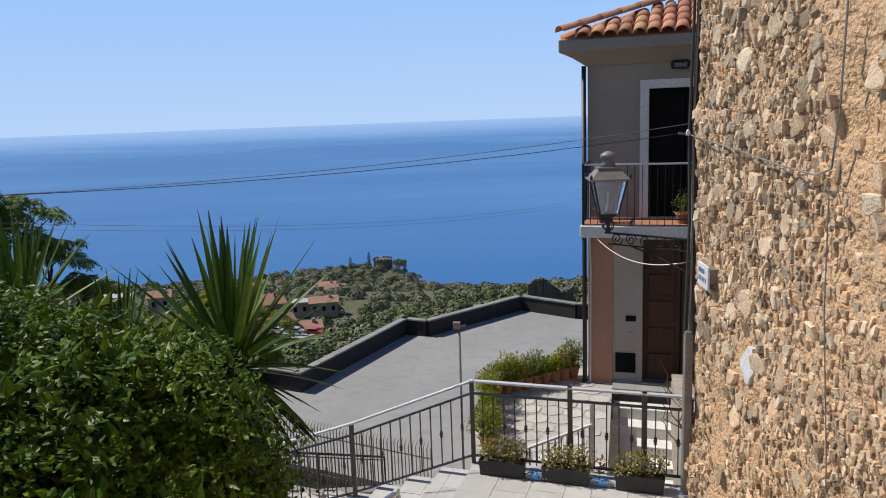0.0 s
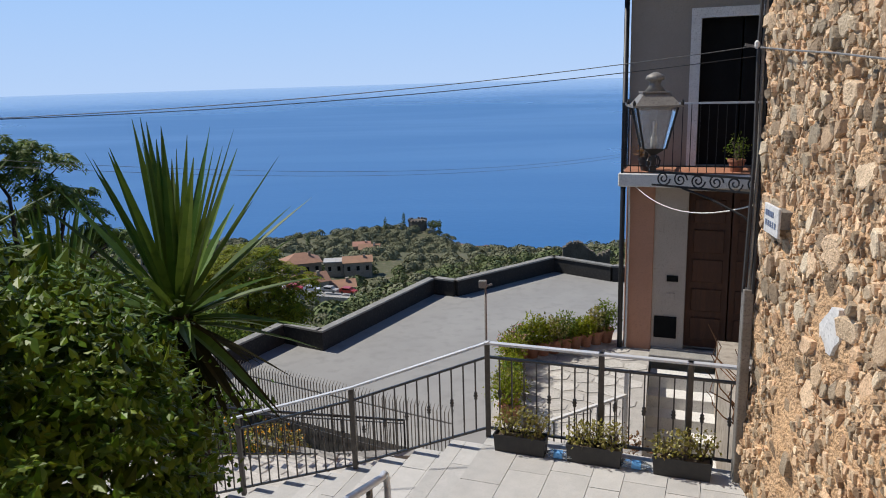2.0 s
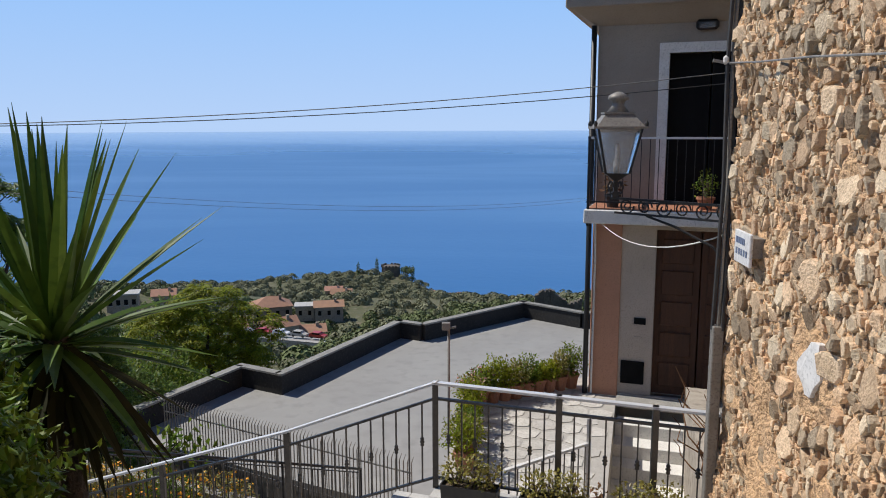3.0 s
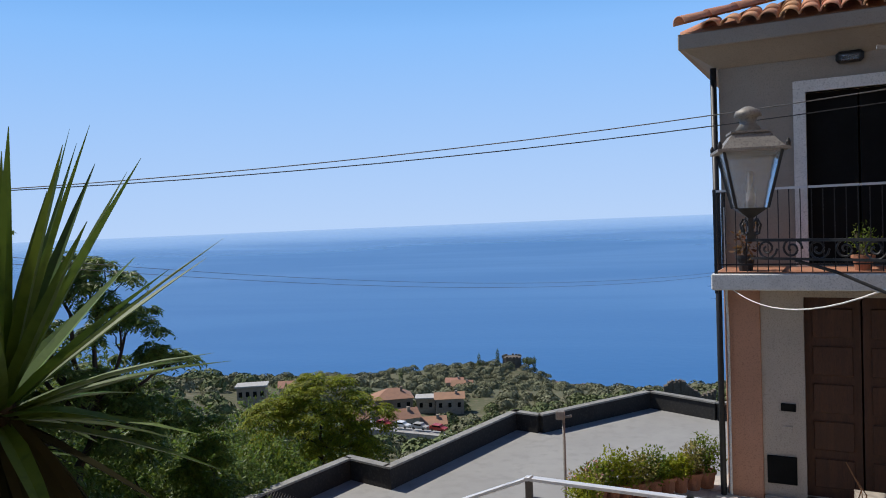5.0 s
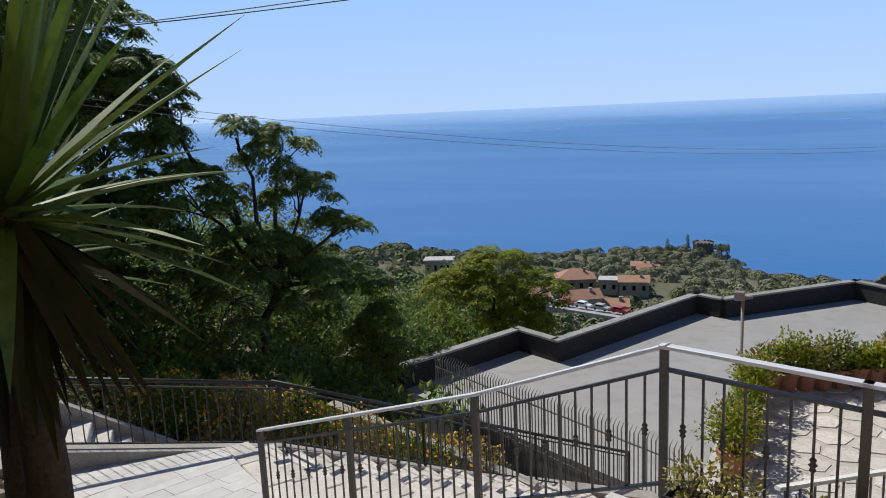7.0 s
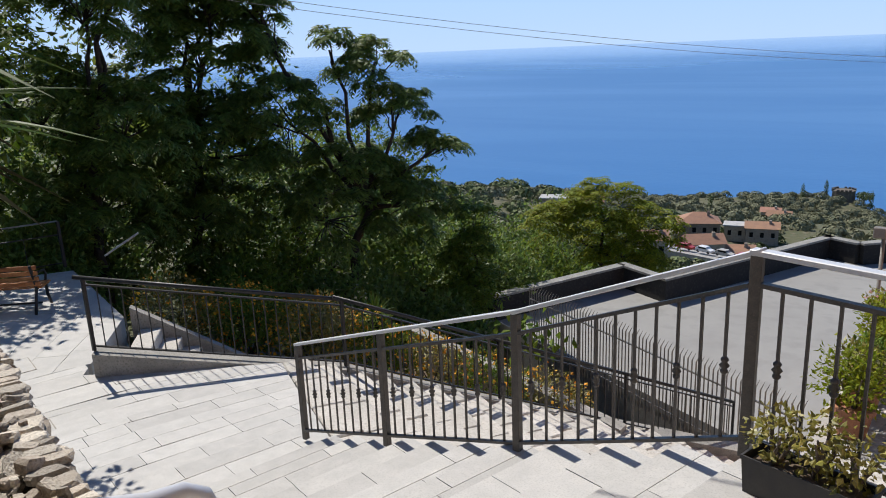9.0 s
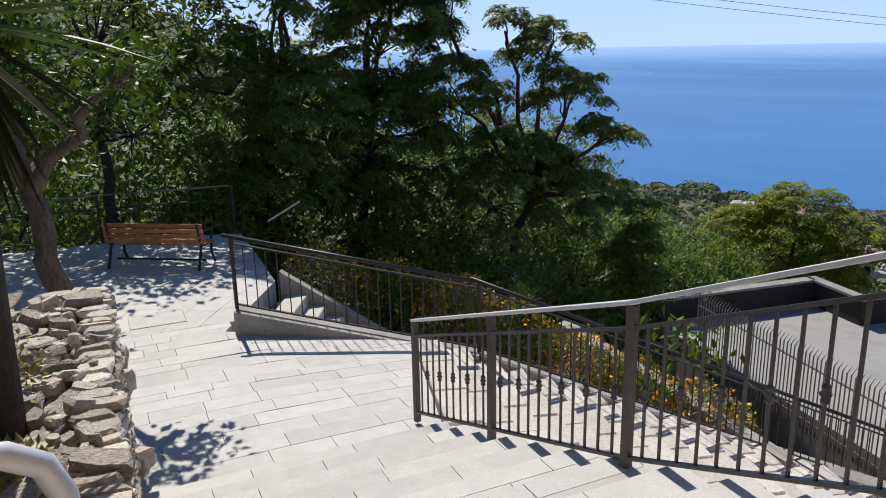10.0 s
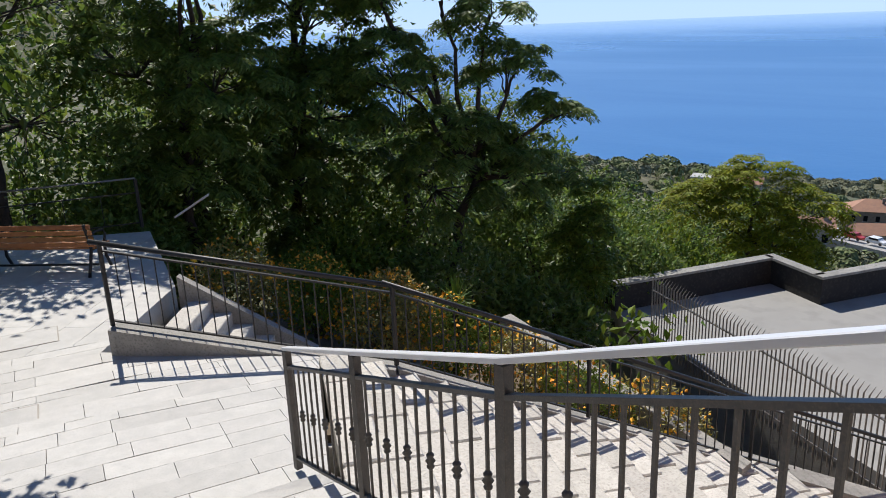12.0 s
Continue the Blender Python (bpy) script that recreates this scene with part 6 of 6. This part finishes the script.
for i in range(24):
    x = -EV + 0.16 + i * 0.205
    for j in range(9):
        y = -EV - 0.02 + 0.38 * j + 0.2
        if y > x - 0.05 or y > 2.6:
            continue
        m = HM @ Matrix.Translation((x + qt.uniform(-0.008, 0.008), y, 2.40 + SLP * (y + EV) + 0.02)) @ Matrix.Rotation(tilt, 4, "X") @ Matrix.Rotation(qt.uniform(-0.03, 0.03), 4, "Z")
        piece("tile", tile_me, roof_h, m)
for i in range(12):
    y = -EV + 0.2 + i * 0.205
    for j in range(3):
        x = -EV + 0.38 * j + 0.2
        if x > y - 0.1:
            continue
        m = HM @ Matrix.Translation((x, y, 2.40 + SLP * (x + EV) + 0.02)) @ Matrix.Rotation(radians(-90), 4, "Z") @ Matrix.Rotation(tilt, 4, "X")
        piece("tile", tile_me, roof_h, m)
for j in range(9):
    s = -EV + 0.17 + 0.27 * j
    m = HM @ Matrix.Translation((s, s, 2.45 + SLP * (s + EV) + 0.05)) @ Matrix.Rotation(radians(-45), 4, "Z") @ Matrix.Rotation(math.atan(SLP / 1.414), 4, "X") @ Matrix.Diagonal((1.15, 1, 1.15, 1))
    piece("tile", tile_me, roof_h, m)


# stones
def flake_mesh(name, seed, material):
    """A flat, split piece of schist with a ragged outline."""
    q = rng(seed)
    n = 8
    o = [(math.cos(6.283 * (k + q.uniform(-0.3, 0.3)) / n) * q.uniform(0.8, 1.15), math.sin(6.283 * (k + q.uniform(-0.3, 0.3)) / n) * q.uniform(0.8, 1.15)) for k in range(n)]
    o = [(max(-0.95, min(0.95, x * 1.15)), max(-0.95, min(0.95, y * 1.15))) for x, y in o]
    g = Geo()
    for sc, z in ((0.86, -1.0), (1.0, -0.45), (0.97, 0.4), (0.84, 0.95)):
        tx, ty = q.uniform(-0.2, 0.2), q.uniform(-0.2, 0.2)
        g.v += [(x * sc * q.uniform(0.84, 1.1), y * sc * q.uniform(0.84, 1.1), z + tx * x + ty * y) for x, y in o]
    for r_ in range(3):
        for k in range(n):
            g.f.append((r_ * n + k, r_ * n + (k + 1) % n, (r_ + 1) * n + (k + 1) % n, (r_ + 1) * n + k))
    g.f += [tuple(range(n - 1, -1, -1)), tuple(range(3 * n, 4 * n))]
    return mesh_of(name, g, material)


SLABS = [flake_mesh("rock", 720 + i, M_GREYROCK) for i in range(10)]
qs = rng(88)
ASP = 0.78      # stones stand a little taller than wide
near_plaster = lambda y, z: y < 5.55 + 0.9 * noise.noise(Vector((y * 0.5, z * 0.55, 7))) or (z < -0.75 and 0.25 < noise.noise(Vector((y * 0.9, z * 0.5, 21))) + 0.2)


def darts(y0, y1, z0, z1, classes, cellw):
    """Seeds (y, z, radius) thrown from large to small with room around each."""
    got, hashed = [], {}
    for tries, lo, hi, keep in classes:
        for _ in range(tries):
            y, z = qs.uniform(y0, y1), qs.uniform(z0, z1) * ASP
            r = qs.uniform(lo, hi)
            if not keep(y, z / ASP):
                continue
            ky, kz = int(y // cellw), int(z // cellw)
            if all((y - p[0]) ** 2 + (z - p[1]) ** 2 > (0.82 * (r + p[2])) ** 2 for a in (-1, 0, 1) for b in (-1, 0, 1) for p in hashed.get((ky + a, kz + b), ())):
                got.append((y, z, r))
                hashed.setdefault((ky, kz), []).append(got[-1])
    return got, hashed


def cell_outline(sd, hashed, cellw):
    """The stone's outline: the ground nearer to it than to its neighbours."""
    y, z, r = sd
    w = 1.9 * r
    poly = [(y - w, z - w * 0.8), (y - w * 0.7, z - w), (y + w * 0.8, z - w), (y + w, z - w * 0.6), (y + w, z + w * 0.8), (y + w * 0.6, z + w), (y - w * 0.8, z + w), (y - w, z + w * 0.7)]
    ky, kz = int(y // cellw), int(z // cellw)
    for a in (-1, 0, 1):
        for b in (-1, 0, 1):
            for p in hashed.get((ky + a, kz + b), ()):
                dy, dz = p[0] - y, p[1] - z
                d2 = dy * dy + dz * dz
                if d2 < 1e-9 or d2 > (1.9 * r + 1.9 * p[2]) ** 2 * 2:
                    continue
                lim = (d2 + r * r - p[2] * p[2]) / 2
                out = []
                for i in range(len(poly)):
                    u, v = poly[i], poly[(i + 1) % len(poly)]
                    du, dv = (u[0] - y) * dy + (u[1] - z) * dz - lim, (v[0] - y) * dy + (v[1] - z) * dz - lim
                    if du <= 0:
                        out.append(u)
                    if du * dv < 0:
                        k = du / (du - dv)
                        out.append((u[0] + (v[0] - u[0]) * k, u[1] + (v[1] - u[1]) * k))
                poly = out
                if len(poly) < 3:
                    return []
    return poly


def stone_geo(g, poly, r, proud):
    """A stone standing out of the wall over its outline, with a tilted, uneven face."""
    cy, cz = sum(p[0] for p in poly) / len(poly), sum(p[1] for p in poly) / len(poly)
    x = XW + wall_bump(cy, cz / ASP)
    ty, tz = qs.uniform(-0.35, 0.35), qs.uniform(-0.3, 0.4)
    n = len(poly)
    k = len(g.v)
    ins = max(0.80, 1 - 0.003 / r)
    jit = [qs.uniform(0.82, 1.08) for _ in poly]
    for sc, h in ((ins, -0.05), (ins * 0.97, proud * 0.75), (ins * 0.84, proud)):
        for (py, pz), q in zip(poly, jit):
            oy, oz = (py - cy) * sc * q, (pz - cz) * sc * q
            dx = h + (ty * oy + tz * oz if h > 0 else 0) + qs.uniform(-0.12, 0.12) * proud
            g.v.append((x - dx, cy + oy, (cz + oz) / ASP))
    for a in (0, 1):
        for i in range(n):
            g.f.append((k + a * n + (i + 1) % n, k + a * n + i, k + (a + 1) * n + i, k + (a + 1) * n + (i + 1) % n))
    g.f.append(tuple(k + 2 * n + i for i in range(n - 1, -1, -1)))


def clear_spot(y, z):
    return not (abs(y - 7.42) < 0.18 and abs(z + 0.07) < 0.14 or abs(y - 6.47) < 0.27 and abs(z + 0.56) < 0.26)


bare = lambda y, z: clear_spot(y, z) and not near_plaster(y, z)
chips = lambda y, z: clear_spot(y, z) and (not near_plaster(y, z) or noise.noise(Vector((y * 1.3, z * 0.8, 3))) > qs.uniform(-0.15, 0.8))
few = lambda y, z: clear_spot(y, z) and (not near_plaster(y, z) or qs.random() < 0.06)
seeds, hashed = darts(2.5, 7.93, -3.0, 3.6, ((70, 0.075, 0.12, few), (600, 0.045, 0.075, bare), (6500, 0.020, 0.045, few), (60000, 0.010, 0.020, chips)), 0.26)
joined = Geo()
singles = 0
for sd in sorted(seeds, key=lambda p: -p[2]):
    poly = cell_outline(sd, hashed, 0.26)
    if len(poly) < 3:
        continue
    proud = qs.uniform(0.15, 0.8) * min(sd[2], 0.042) + 0.004
    if singles < 300 and sd[0] > 4.4 and -2.2 < sd[1] / ASP < 2.2:
        g = Geo()
        stone_geo(g, poly, sd[2], proud)
        piece("stone", mesh_of("stone", g, M_RUBBLE), wall_near, Matrix())
        singles += 1
    else:
        stone_geo(joined, poly, sd[2], proud)
tagged(part("small_stones", joined, M_RUBBLE_I, wall_near), kind="stuff")

# retaining wall: courses of schist along its face and end, rough capping stones on top
wall_ret = bpy.data.objects["wall_retaining"]
fa, fb = Vector((-0.42, 7.05, 0)), Vector((-4.66, 8.20, 0))
fd = (fb - fa).normalized()
fn = Vector((-fd.y, fd.x, 0))
if fn.y < 0:
    fn = -fn
ang = math.atan2(fd.y, fd.x)
qw = rng(123)
rest = Geo()
laid = 0


def lay(me, m, single):
    if single:
        piece("rock", me, wall_ret, m)
    else:
        rest.add([m @ v.co for v in me.vertices], [tuple(p.vertices) for p in me.polygons])


z = -4.75
FL = (fb - fa).length
while z < -2.86:
    h = qw.uniform(0.022, 0.06)
    s = qw.uniform(-0.1, 0.1)
    ground_s = max(0.0, (-2.95 - z) / 0.39 - 0.3)
    while s < FL + 0.05:
        L = qw.uniform(0.06, 0.24)
        if s + L > ground_s:
            p = fa + fd * (s + L / 2) + fn * qw.uniform(-0.03, 0.035)
            m = Matrix.Translation((p.x, p.y, z + h / 2)) @ Matrix.Rotation(ang + qw.uniform(-0.15, 0.15), 4, "Z") @ Matrix.Rotation(qw.uniform(-0.12, 0.12), 4, "Y") @ Matrix.Diagonal((L / 2, 0.11, h / 2 * 1.05, 1))
            laid += 1
            lay(SLABS[qw.randrange(10)], m, laid % 3 == 0 and laid < 700)
        s += L * 0.97
    for k in range(2):
        p = fb + fd * qw.uniform(-0.02, 0.05) - fn * (0.08 + 0.2 * k)
        m = Matrix.Translation((p.x, p.y, z + h / 2)) @ Matrix.Rotation(ang + 1.57 + qw.uniform(-0.1, 0.1), 4, "Z") @ Matrix.Diagonal((0.14, 0.1, h / 2 * 1.05, 1))
        lay(SLABS[qw.randrange(10)], m, False)
    z += h * 0.96
for i in range(330):
    s = qw.uniform(-0.05, FL)
    p = fa + fd * s - fn * qw.uniform(-0.02, 0.55)
    L = qw.uniform(0.035, 0.085) if i % 5 else qw.uniform(0.09, 0.17)
    m = Matrix.Translation((p.x, p.y, -2.88 + qw.uniform(-0.06, 0.07))) @ Matrix.Rotation(qw.uniform(0, 3.1), 4, "Z") @ Matrix.Rotation(qw.uniform(-0.45, 0.45), 4, "Y") @ Matrix.Diagonal((L, L * qw.uniform(0.5, 0.8), qw.uniform(0.018, 0.045), 1))
    lay(SLABS[qw.randrange(10)], m, i % 5 == 0)
for i in range(26):
    p = fb + fd * qw.uniform(0.1, 0.75) - fn * qw.uniform(-0.12, 0.2)
    L = qw.uniform(0.08, 0.17)
    m = Matrix.Translation((p.x, p.y, -4.7 + 0.045 * i)) @ Matrix.Rotation(qw.uniform(0, 3.1), 4, "Z") @ Matrix.Diagonal((L, L * 0.7, qw.uniform(0.06, 0.1), 1))
    piece("rock", SLABS[qw.randrange(8)], wall_ret, m)
tagged(part("small_rocks", rest, M_GREYROCK_I, wall_ret), kind="stuff")

# the near building stands a little further out than its face was drawn
WALL_M = Matrix.Translation((0.6, 1.6, 1.1)) @ Matrix.Scale(1.15, 4) @ Matrix.Translation((-0.6, -1.6, -1.1))
for nm in ("wall_near", "wall_near_end", "wall_cable", "corner_pipes", "street_sign", "plaster_patch"):
    bpy.data.objects[nm].matrix_basis = WALL_M @ bpy.data.objects[nm].matrix_basis
